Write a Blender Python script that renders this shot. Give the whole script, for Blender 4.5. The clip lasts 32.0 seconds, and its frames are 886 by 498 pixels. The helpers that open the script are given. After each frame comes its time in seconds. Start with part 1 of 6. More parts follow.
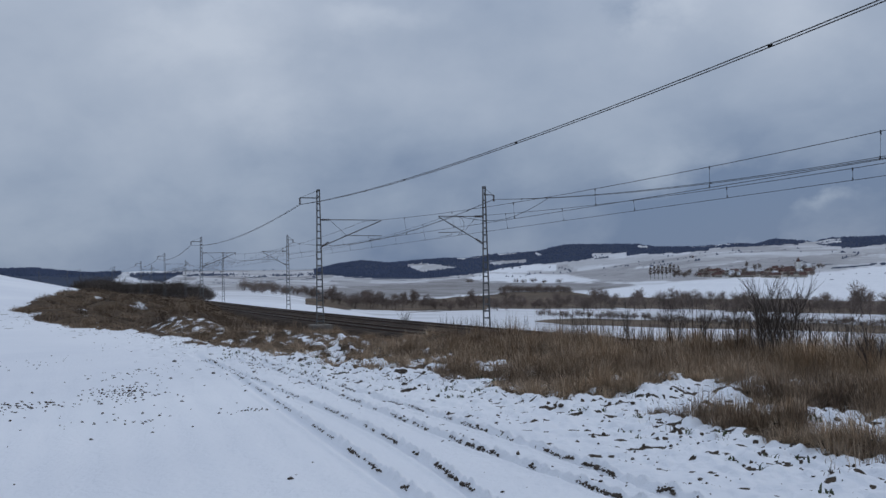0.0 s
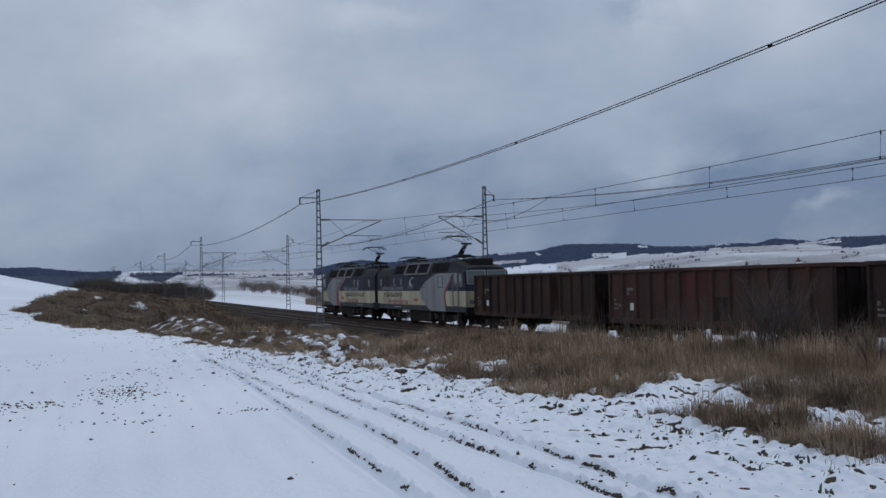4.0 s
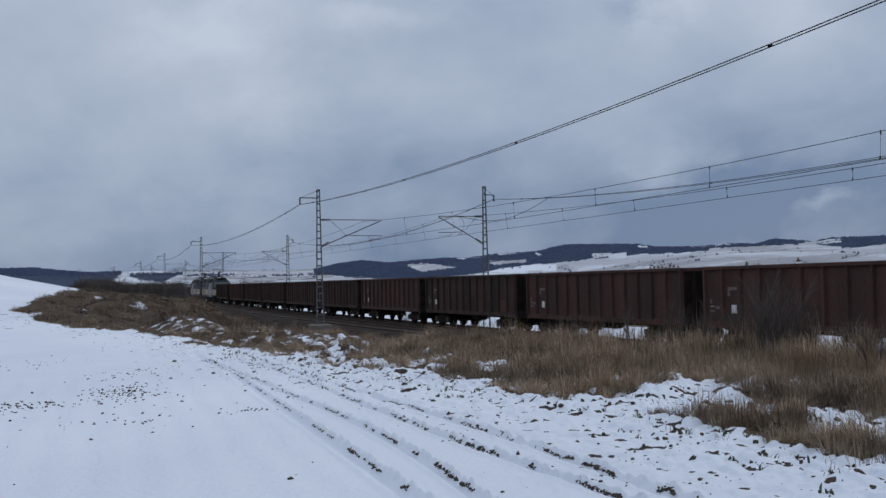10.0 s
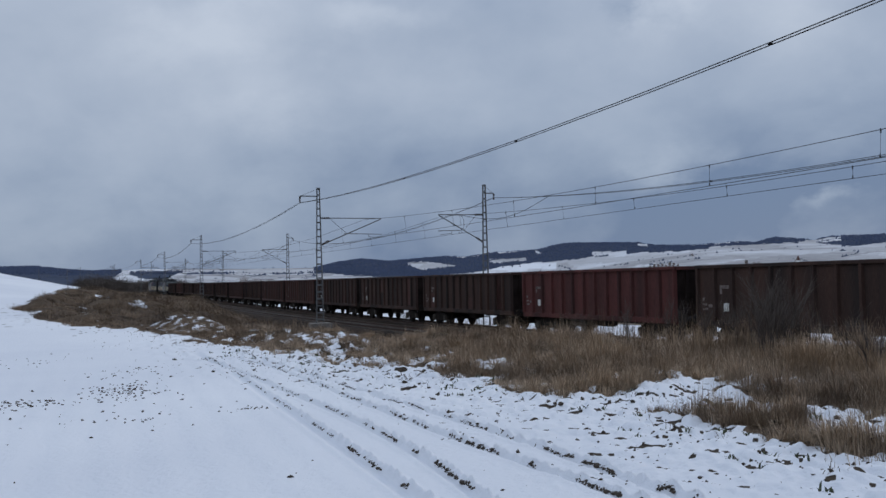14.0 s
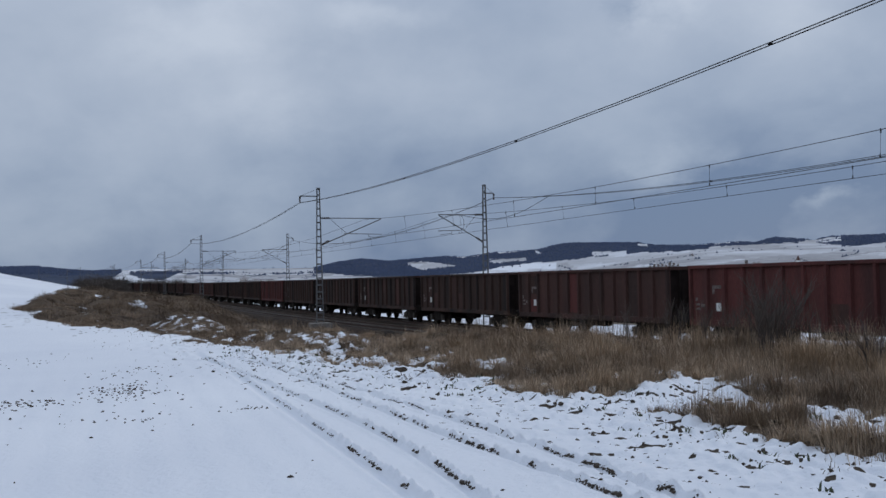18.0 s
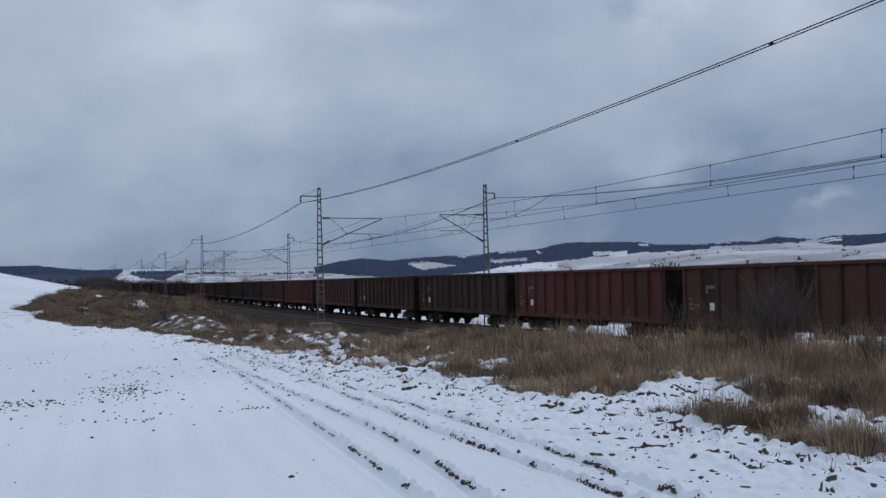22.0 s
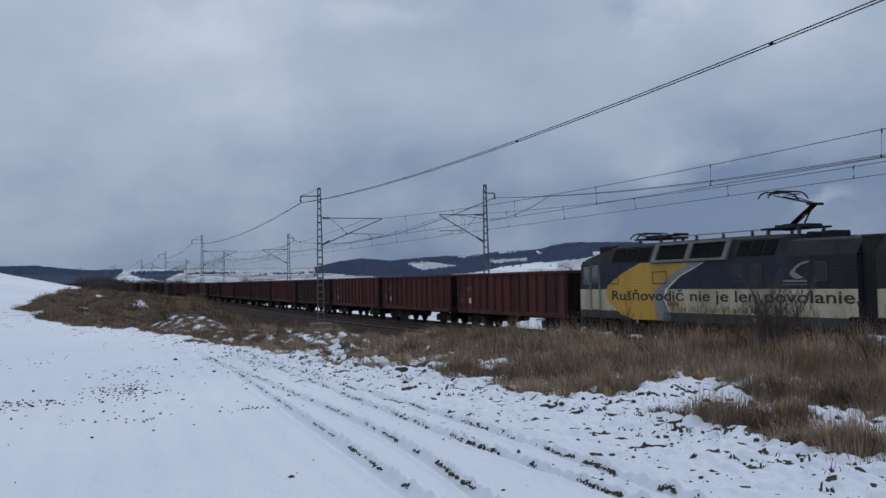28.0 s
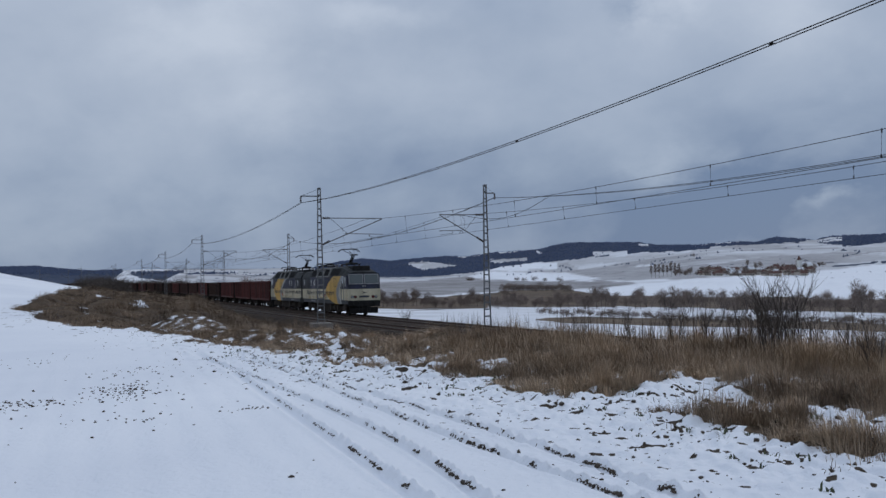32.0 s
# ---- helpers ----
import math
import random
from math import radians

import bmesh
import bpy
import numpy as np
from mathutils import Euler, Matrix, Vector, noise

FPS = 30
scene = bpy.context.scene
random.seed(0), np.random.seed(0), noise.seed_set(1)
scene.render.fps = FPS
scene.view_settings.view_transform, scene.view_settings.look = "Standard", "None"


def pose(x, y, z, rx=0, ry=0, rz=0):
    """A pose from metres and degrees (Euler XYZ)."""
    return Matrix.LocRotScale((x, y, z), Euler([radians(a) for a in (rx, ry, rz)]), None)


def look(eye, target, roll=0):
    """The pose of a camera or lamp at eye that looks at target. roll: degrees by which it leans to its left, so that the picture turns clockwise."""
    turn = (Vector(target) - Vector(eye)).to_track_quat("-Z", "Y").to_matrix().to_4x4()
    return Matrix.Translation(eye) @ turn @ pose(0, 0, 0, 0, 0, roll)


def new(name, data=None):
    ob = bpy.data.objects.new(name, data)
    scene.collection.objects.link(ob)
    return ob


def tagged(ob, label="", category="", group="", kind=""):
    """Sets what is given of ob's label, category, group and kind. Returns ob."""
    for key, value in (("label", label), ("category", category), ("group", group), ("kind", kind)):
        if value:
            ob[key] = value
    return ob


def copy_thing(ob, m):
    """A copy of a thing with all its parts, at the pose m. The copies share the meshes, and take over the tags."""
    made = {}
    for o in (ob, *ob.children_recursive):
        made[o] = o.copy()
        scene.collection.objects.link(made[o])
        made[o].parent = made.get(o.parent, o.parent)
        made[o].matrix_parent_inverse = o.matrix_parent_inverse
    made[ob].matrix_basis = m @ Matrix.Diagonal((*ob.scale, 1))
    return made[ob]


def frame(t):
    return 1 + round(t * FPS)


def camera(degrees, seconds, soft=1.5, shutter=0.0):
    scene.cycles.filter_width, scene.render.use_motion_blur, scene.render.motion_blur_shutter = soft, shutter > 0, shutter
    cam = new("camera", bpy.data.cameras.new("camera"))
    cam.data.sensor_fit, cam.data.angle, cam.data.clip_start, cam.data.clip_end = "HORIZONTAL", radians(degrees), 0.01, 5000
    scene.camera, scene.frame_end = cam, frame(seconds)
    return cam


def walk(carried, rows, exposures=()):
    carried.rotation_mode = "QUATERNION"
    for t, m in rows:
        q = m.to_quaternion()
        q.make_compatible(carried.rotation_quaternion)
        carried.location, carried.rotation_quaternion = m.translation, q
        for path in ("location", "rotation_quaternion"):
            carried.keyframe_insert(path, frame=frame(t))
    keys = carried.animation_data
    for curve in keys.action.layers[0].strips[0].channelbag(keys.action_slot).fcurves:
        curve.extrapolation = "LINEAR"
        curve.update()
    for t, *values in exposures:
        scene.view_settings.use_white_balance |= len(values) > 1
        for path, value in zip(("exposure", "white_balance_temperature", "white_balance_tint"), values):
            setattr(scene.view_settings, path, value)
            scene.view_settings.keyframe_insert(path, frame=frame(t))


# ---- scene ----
# ---- camera: stands on the snowy field, hand-steadied; sinks and turns a hair at mid-clip ----
EYE = Vector((0.0, 0.0, 2.713))
FOV = 49.26


def aim(yaw, tilt):
    a, b = radians(yaw), radians(tilt)
    return look(EYE, EYE + Vector((math.sin(a) * math.cos(b), math.cos(a) * math.cos(b), math.sin(b))), -1.15)


cam = camera(FOV, 32.0)
walk(cam, [(0, aim(0, 1.945)), (12.2, aim(0, 1.945)), (13.9, aim(0, 1.845)), (20.0, aim(0, 1.845)),
           (20.8, aim(-0.05, 1.845)), (32.0, aim(-0.05, 1.845))],
     exposures=[(0, 0.0), (3, 0.02), (9, 0.10), (32, 0.10)])

# ---- daylight: high broken overcast, a pale sun behind the train ----
SUN_AZ, SUN_EL = 62.0, 32.0
world = bpy.data.worlds.new("sky")
scene.world = world
world.use_nodes = True


CLOUDS = [(-0.23, 0.262, 0.075, 0.034, 0.34), (-0.19, 0.185, 0.080, 0.026, 0.26), (-0.085, 0.270, 0.055, 0.022, 0.30), (-0.32, 0.235, 0.05, 0.02, 0.12),
          (0.255, 0.282, 0.045, 0.030, 0.40), (0.36, 0.270, 0.06, 0.035, 0.18), (0.24, 0.112, 0.065, 0.014, 0.18), (0.41, 0.066, 0.035, 0.010, 0.30),
          (0.115, 0.262, 0.085, 0.035, -0.10), (-0.42, 0.22, 0.12, 0.10, -0.12), (0.40, 0.080, 0.20, 0.040, -0.24), (-0.12, 0.075, 0.12, 0.030, 0.05),
          (-0.02, 0.205, 0.07, 0.03, 0.10), (0.205, 0.275, 0.018, 0.016, -0.25), (0.46, 0.20, 0.06, 0.06, -0.10)]


def build_sky():
    nt = world.node_tree
    nt.nodes.clear()
    N, Lk = nt.nodes.new, nt.links.new
    out, bg = N("ShaderNodeOutputWorld"), N("ShaderNodeBackground")
    sky = N("ShaderNodeTexSky")
    sky.sky_type, sky.sun_disc = "NISHITA", False
    sky.sun_elevation, sky.sun_rotation = radians(SUN_EL), radians(SUN_AZ)
    tc = N("ShaderNodeTexCoord")
    sep = N("ShaderNodeSeparateXYZ")
    Lk(tc.outputs["Generated"], sep.inputs[0])

    def calc(op, a, b=0.0, c=0.0):
        n = N("ShaderNodeMath"); n.operation = op
        for i, v in enumerate((a, b, c)):
            if isinstance(v, (int, float)):
                n.inputs[i].default_value = v
            else:
                Lk(v, n.inputs[i])
        return n.outputs[0]

    # cloud deck seen in perspective: direction over height
    up = N("ShaderNodeMath"); up.operation = "ADD"; up.inputs[1].default_value = 0.75
    absz = N("ShaderNodeMath"); absz.operation = "ABSOLUTE"
    Lk(sep.outputs[2], absz.inputs[0]); Lk(absz.outputs[0], up.inputs[0])
    dv = N("ShaderNodeVectorMath"); dv.operation = "DIVIDE"
    cmb = N("ShaderNodeCombineXYZ")
    for i in range(3):
        Lk(up.outputs[0], cmb.inputs[i])
    Lk(tc.outputs["Generated"], dv.inputs[0]); Lk(cmb.outputs[0], dv.inputs[1])
    n1 = N("ShaderNodeTexNoise"); n1.inputs["Scale"].default_value = 6.5; n1.inputs["Detail"].default_value = 7; n1.inputs["Roughness"].default_value = 0.52
    n1.inputs["Distortion"].default_value = 0.15
    Lk(dv.outputs[0], n1.inputs["Vector"])
    n2 = N("ShaderNodeTexNoise"); n2.inputs["Scale"].default_value = 2.6; n2.inputs["Detail"].default_value = 3
    Lk(dv.outputs[0], n2.inputs["Vector"])
    mixn = N("ShaderNodeMath"); mixn.operation = "ADD"
    Lk(n1.outputs["Fac"], mixn.inputs[0]); Lk(n2.outputs["Fac"], mixn.inputs[1])
    # clouds thin and brighten overhead, thick and blue-grey near the horizon under the far squall
    elev = N("ShaderNodeMapRange"); elev.interpolation_type = "SMOOTHSTEP"
    for i, v in enumerate((0.0, 0.26, 0.12, 0.62)):
        elev.inputs[i + 1].default_value = v
    Lk(absz.outputs[0], elev.inputs[0])
    squall = N("ShaderNodeMath"); squall.operation = "MULTIPLY"; squall.inputs[1].default_value = -0.30
    Lk(sep.outputs[0], squall.inputs[0])
    t1 = N("ShaderNodeMath"); t1.operation = "ADD"
    Lk(elev.outputs[0], t1.inputs[0]); Lk(squall.outputs[0], t1.inputs[1])
    n1s = N("ShaderNodeMapRange"); n1s.clamp = False
    for i, v in enumerate((0.3, 0.7, -0.15, 0.15)):
        n1s.inputs[i + 1].default_value = v
    Lk(n1.outputs["Fac"], n1s.inputs[0])
    n2s = N("ShaderNodeMapRange"); n2s.clamp = False
    for i, v in enumerate((0.3, 0.7, -0.10, 0.10)):
        n2s.inputs[i + 1].default_value = v
    Lk(n2.outputs["Fac"], n2s.inputs[0])
    t2, tot = N("ShaderNodeMath"), N("ShaderNodeMath")
    t2.operation = tot.operation = "ADD"
    Lk(n1s.outputs[0], t2.inputs[0]); Lk(n2s.outputs[0], t2.inputs[1])
    Lk(t1.outputs[0], tot.inputs[0]); Lk(t2.outputs[0], tot.inputs[1])
    # single clouds over the valley: bearing and height (tangents), half widths, weight; their rims torn by noise
    tear = N("ShaderNodeTexNoise"); tear.inputs["Scale"].default_value = 7.0; tear.inputs["Detail"].default_value = 6; tear.inputs["Roughness"].default_value = 0.6
    Lk(dv.outputs[0], tear.inputs["Vector"])
    tsep = N("ShaderNodeSeparateColor")
    Lk(tear.outputs["Color"], tsep.inputs[0])
    ahead = calc("MAXIMUM", sep.outputs[1], 0.05)
    cu_ = calc("ADD", calc("DIVIDE", sep.outputs[0], ahead), calc("MULTIPLY", calc("SUBTRACT", tsep.outputs[0], 0.5), 0.22))
    cv_ = calc("ADD", calc("DIVIDE", sep.outputs[2], ahead), calc("MULTIPLY", calc("SUBTRACT", tsep.outputs[1], 0.5), 0.12))
    mass = tot.outputs[0]
    for cx, cy, rx, ry, w in CLOUDS:
        a = calc("DIVIDE", calc("SUBTRACT", cu_, cx), rx)
        b = calc("DIVIDE", calc("SUBTRACT", cv_, cy), ry)
        g = calc("EXPONENT", calc("MULTIPLY", calc("ADD", calc("MULTIPLY", a, a), calc("MULTIPLY", b, b)), -1.0))
        mass = calc("MULTIPLY_ADD", g, w, mass)
    ramp = N("ShaderNodeValToRGB")
    e = ramp.color_ramp.elements
    e[0].position, e[0].color = 0.0, (0.140, 0.203, 0.330, 1)
    e[1].position, e[1].color = 1.0, (0.503, 0.566, 0.672, 1)
    m = e.new(0.40); m.color = (0.310, 0.378, 0.497, 1)
    Lk(mass, ramp.inputs[0])
    sk = N("ShaderNodeMixRGB"); sk.blend_type = "MULTIPLY"; sk.inputs[0].default_value = 1.0
    sk.inputs[2].default_value = (0.06, 0.06, 0.06, 1)
    Lk(sky.outputs[0], sk.inputs[1])
    mix = N("ShaderNodeMixRGB"); mix.inputs[0].default_value = 0.92
    Lk(sk.outputs[0], mix.inputs[1]); Lk(ramp.outputs[0], mix.inputs[2])
    zen = N("ShaderNodeMapRange")          # an overcast sky is brightest overhead
    for i, v in enumerate((0.25, 0.95, 1.0, 1.55)):
        zen.inputs[i + 1].default_value = v
    Lk(absz.outputs[0], zen.inputs[0])
    zm = N("ShaderNodeVectorMath"); zm.operation = "SCALE"
    Lk(mix.outputs[0], zm.inputs[0]); Lk(zen.outputs[0], zm.inputs["Scale"])
    Lk(zm.outputs[0], bg.inputs[0]); bg.inputs[1].default_value = 1.0
    Lk(bg.outputs[0], out.inputs[0])


build_sky()
sun = new("sun", bpy.data.lights.new("sun", "SUN"))
sun.data.energy, sun.data.angle, sun.data.color = 0.72, radians(16), (1.0, 0.96, 0.9)
_a, _e = radians(SUN_AZ), radians(SUN_EL)
sun.matrix_world = look(Vector((math.sin(_a) * math.cos(_e), math.cos(_a) * math.cos(_e), math.sin(_e))) * 50, (0, 0, 0))

# ---- materials ----
def mat(name, col, rough=0.7, metal=0.0, var=0.25, scale=3.0, col2=None, bump=0.0, fine=40.0, island=0.0, streak=False, coord="Object", spec=0.5):
    """Two-scale varied paint, metal, wood or stone: broad stains and fine grain in real metres."""
    m = bpy.data.materials.new(name)
    m.use_nodes = True
    nt = m.node_tree
    N, Lk = nt.nodes.new, nt.links.new
    b = nt.nodes["Principled BSDF"]
    b.inputs["Roughness"].default_value, b.inputs["Metallic"].default_value = rough, metal
    b.inputs["Specular IOR Level"].default_value = spec
    tc = N("ShaderNodeTexCoord")
    mp = N("ShaderNodeMapping")
    if streak:
        mp.inputs["Scale"].default_value = (1, 1, 0.12)
    Lk(tc.outputs[coord], mp.inputs[0])
    n1, n2 = N("ShaderNodeTexNoise"), N("ShaderNodeTexNoise")
    n1.inputs["Scale"].default_value, n1.inputs["Detail"].default_value = scale, 5
    n2.inputs["Scale"].default_value, n2.inputs["Detail"].default_value = fine, 3
    info = N("ShaderNodeObjectInfo")
    off = N("ShaderNodeVectorMath"); off.operation = "ADD"
    rnd = N("ShaderNodeVectorMath"); rnd.operation = "SCALE"; rnd.inputs[0].default_value = (37, 19, 11)
    Lk(info.outputs["Random"], rnd.inputs["Scale"])
    Lk(mp.outputs[0], off.inputs[0]); Lk(rnd.outputs[0], off.inputs[1])
    Lk(off.outputs[0], n1.inputs["Vector"]); Lk(off.outputs[0], n2.inputs["Vector"])
    mx = N("ShaderNodeMixRGB")
    c2 = col2 or tuple(c * (1 - var) for c in col)
    mx.inputs[1].default_value, mx.inputs[2].default_value = (*col, 1), (*c2, 1)
    rmp = N("ShaderNodeMapRange"); rmp.inputs[1].default_value, rmp.inputs[2].default_value = 0.38, 0.66
    Lk(n1.outputs["Fac"], rmp.inputs[0]); Lk(rmp.outputs[0], mx.inputs[0])
    hs = N("ShaderNodeHueSaturation")
    vr = N("ShaderNodeMapRange")
    vr.inputs[1].default_value, vr.inputs[2].default_value = 0.3, 0.7
    vr.inputs[3].default_value, vr.inputs[4].default_value = 1 - var * 0.5, 1 + var * 0.5
    Lk(n2.outputs["Fac"], vr.inputs[0]); Lk(vr.outputs[0], hs.inputs["Value"])
    Lk(mx.outputs[0], hs.inputs["Color"])
    last = hs.outputs[0]
    if island:
        geo = N("ShaderNodeNewGeometry")
        h2 = N("ShaderNodeHueSaturation")
        v2 = N("ShaderNodeMapRange")
        v2.inputs[3].default_value, v2.inputs[4].default_value = 1 - island, 1 + island
        Lk(geo.outputs["Random Per Island"], v2.inputs[0]); Lk(v2.outputs[0], h2.inputs["Value"])
        Lk(last, h2.inputs["Color"])
        last = h2.outputs[0]
    Lk(last, b.inputs["Base Color"])
    rr = N("ShaderNodeMapRange")
    rr.inputs[3].default_value, rr.inputs[4].default_value = max(0.02, rough - 0.12), min(1, rough + 0.12)
    Lk(n1.outputs["Fac"], rr.inputs[0]); Lk(rr.outputs[0], b.inputs["Roughness"])
    if bump:
        bp = N("ShaderNodeBump")
        bp.inputs["Strength"].default_value, bp.inputs["Distance"].default_value = 1.0, bump
        Lk(n2.outputs["Fac"], bp.inputs["Height"]); Lk(bp.outputs[0], b.inputs["Normal"])
    return m


M = {
    "rust": mat("dark_brown_wagon_paint", (0.064, 0.034, 0.026), 0.8, var=0.45, scale=0.9, col2=(0.028, 0.021, 0.019), streak=True, bump=0.003, spec=0.25),
    "rust_red": mat("red_oxide_wagon_paint", (0.118, 0.036, 0.032), 0.75, var=0.4, scale=0.9, col2=(0.060, 0.026, 0.024), streak=True, bump=0.003, spec=0.25),
    "rust_mid": mat("faded_brown_wagon_paint", (0.084, 0.039, 0.032), 0.8, var=0.4, scale=0.9, col2=(0.050, 0.031, 0.027), streak=True, bump=0.003, spec=0.25),
    # wagon ends: soot, plus the shade of the coupling gap put into the colour
    "sooty_shaded_end": mat("sooty_shaded_wagon_end", (0.026, 0.018, 0.016), 0.9, var=0.4, scale=2, spec=0.1),
    "black": mat("grimy_black_steel", (0.018, 0.017, 0.017), 0.8, 0.0, var=0.4, scale=4, bump=0.002, spec=0.2),
    "bogie_dust": mat("dusty_grey_axle_castings", (0.085, 0.074, 0.064), 0.85, var=0.4, scale=5, spec=0.2),
    "under": mat("brake_dust_underframe", (0.036, 0.029, 0.025), 0.9, var=0.4, scale=4, spec=0.15),
    "white": mat("white_label_paint", (0.75, 0.75, 0.72), 0.6, var=0.15),
    "frame_white": mat("aged_white_vinyl", (0.55, 0.55, 0.54), 0.6, var=0.2),
    "grey_mark": mat("worn_chalk_marking", (0.20, 0.16, 0.145), 0.8, var=0.6, scale=9),
    "steel": mat("weathered_galvanised_steel", (0.28, 0.29, 0.30), 0.55, 0.6, var=0.25, scale=2),
    "mast": mat("grey_painted_lattice_steel", (0.16, 0.165, 0.17), 0.6, 0.3, var=0.3, scale=2),
    "wire": mat("oxidised_copper_wire", (0.045, 0.043, 0.045), 0.6, 0.4, var=0.2),
    "insul": mat("brown_glazed_insulator", (0.05, 0.028, 0.02), 0.25, var=0.2),
    "concrete": mat("weathered_concrete", (0.235, 0.215, 0.195), 0.9, var=0.4, scale=4, bump=0.004),
    "rail": mat("rusty_rail_web", (0.075, 0.045, 0.032), 0.8, 0.2, var=0.3, scale=5),
    "rail_top": mat("polished_rail_head", (0.12, 0.10, 0.09), 0.6, 0.6, var=0.2, scale=5),
    "sleeper": mat("grimy_concrete_sleeper", (0.065, 0.052, 0.043), 0.9, var=0.35, scale=5, bump=0.003),
    "ballast": mat("dark_crushed_stone_ballast", (0.050, 0.033, 0.023), 0.95, var=0.6, scale=0.8, fine=9, bump=0.03, coord="Object", spec=0.1),
    "navy": mat("dark_navy_loco_paint", (0.026, 0.030, 0.064), 0.6, var=0.4, scale=1.2, col2=(0.024, 0.026, 0.040), streak=True, spec=0.3),
    "slate": mat("sooty_slate_loco_panel", (0.027, 0.030, 0.036), 0.65, var=0.35, scale=1.3, streak=True, spec=0.3),
    "roof_grey": mat("sooty_grey_loco_roof", (0.025, 0.027, 0.029), 0.8, var=0.4, scale=1.5, spec=0.25),
    "cream": mat("dirty_cream_loco_paint", (0.58, 0.520, 0.365), 0.55, var=0.35, scale=1.0, col2=(0.37, 0.325, 0.225), streak=True),
    "yellow": mat("ochre_yellow_loco_paint", (0.60, 0.345, 0.045), 0.5, var=0.3, scale=1.0, col2=(0.43, 0.26, 0.045), streak=True),
    "silver": mat("silver_grey_loco_paint", (0.30, 0.31, 0.32), 0.5, 0.2, var=0.3, scale=1.0, streak=True),
    "red": mat("deep_red_stripe_paint", (0.28, 0.030, 0.035), 0.5, var=0.25, scale=1.5),
    "frame": mat("light_grey_window_frame", (0.27, 0.27, 0.265), 0.6, var=0.3, scale=3),
    "skirt": mat("dark_slate_underframe_paint", (0.045, 0.047, 0.055), 0.65, var=0.4, scale=2, streak=True),
    "letter": mat("dark_vinyl_lettering", (0.022, 0.020, 0.028), 0.6, var=0.1),
    "letter_red": mat("red_vinyl_lettering", (0.27, 0.035, 0.04), 0.6, var=0.1),
    "letter_pale": mat("grey_vinyl_lettering", (0.26, 0.26, 0.29), 0.6, var=0.1),
    "letter_ochre": mat("faded_ochre_lettering", (0.33, 0.24, 0.10), 0.6, var=0.2),
    "orange": mat("orange_warning_plate", (0.40, 0.13, 0.06), 0.6, var=0.2),
    "rubber": mat("black_rubber_gangway", (0.012, 0.012, 0.013), 0.8, var=0.3),
    "lamp_red": mat("red_tail_lens", (0.16, 0.03, 0.03), 0.25, var=0.1),
    "lamp_white": mat("clear_headlamp_lens", (0.30, 0.30, 0.31), 0.15, var=0.1),
    "bark": mat("grey_brown_bark", (0.075, 0.062, 0.052), 0.9, var=0.4, scale=3),
    "twig": mat("bare_brown_twigs", (0.085, 0.068, 0.058), 0.9, var=0.3, island=0.25),
    "straw": mat("dry_straw_grass", (0.430, 0.322, 0.222), 0.85, var=0.45, scale=0.8, col2=(0.190, 0.138, 0.098), fine=6, island=0.5),
    "straw_dark": mat("short_brown_bank_grass", (0.250, 0.180, 0.122), 0.9, var=0.5, scale=0.45, col2=(0.066, 0.049, 0.038), fine=2.2, island=0.4),
    "brownleaf": mat("withered_brown_stalks", (0.105, 0.070, 0.045), 0.9, var=0.4, scale=1.5, island=0.3),
    "clod": mat("dark_ploughed_soil", (0.070, 0.053, 0.040), 0.95, var=0.4, scale=12, bump=0.01),
    "greenleaf": mat("frosted_green_weed_leaves", (0.060, 0.075, 0.032), 0.8, var=0.35, scale=12, island=0.3),
    "surround": mat("sooty_grey_window_surround", (0.150, 0.150, 0.148), 0.7, var=0.35, scale=2, streak=True),
    # valley twigs and bark: paler copies, with distance haze put into the colour
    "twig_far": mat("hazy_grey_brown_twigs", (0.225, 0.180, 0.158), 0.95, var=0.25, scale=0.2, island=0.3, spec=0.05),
    "bark_far": mat("hazy_grey_brown_bark", (0.165, 0.138, 0.125), 0.95, var=0.3, scale=1, spec=0.05),
    # conifers of the ridges: the air's blue haze is mixed into the foliage colour
    "forest": mat("haze_blue_conifer_foliage", (0.058, 0.076, 0.130), 0.95, var=0.2, scale=0.02, fine=0.2, island=0.06, spec=0.05),
    "plaster": mat("pale_house_plaster", (0.50, 0.45, 0.39), 0.9, var=0.3, scale=0.6),
    "roof_tile": mat("red_brown_roof_tiles", (0.115, 0.056, 0.046), 0.85, var=0.4, scale=0.8),
    "roof_snow": mat("snow_dusted_roof", (0.62, 0.64, 0.68), 0.9, var=0.3, scale=0.5),
    "glass_dark": None,
    "louvre": mat("soot_black_louvre", (0.010, 0.010, 0.011), 0.85, var=0.4, scale=6, spec=0.1),
}


def glass(name, col=(0.012, 0.014, 0.016), rough=0.2, spec=0.18):
    m = bpy.data.materials.new(name)
    m.use_nodes = True
    b = m.node_tree.nodes["Principled BSDF"]
    b.inputs["Base Color"].default_value = (*col, 1)
    b.inputs["Roughness"].default_value = rough
    b.inputs["Specular IOR Level"].default_value = spec
    return m


M["glass_dark"] = glass("dark_tinted_pane")
M["glass_side"] = glass("grimy_side_pane", (0.022, 0.025, 0.028), 0.15, 0.28)
# cab panes: pale base colour stands in for reflected sky
M["glass_cab"] = glass("cab_window_pane", (0.105, 0.120, 0.120), 0.08, 0.5)


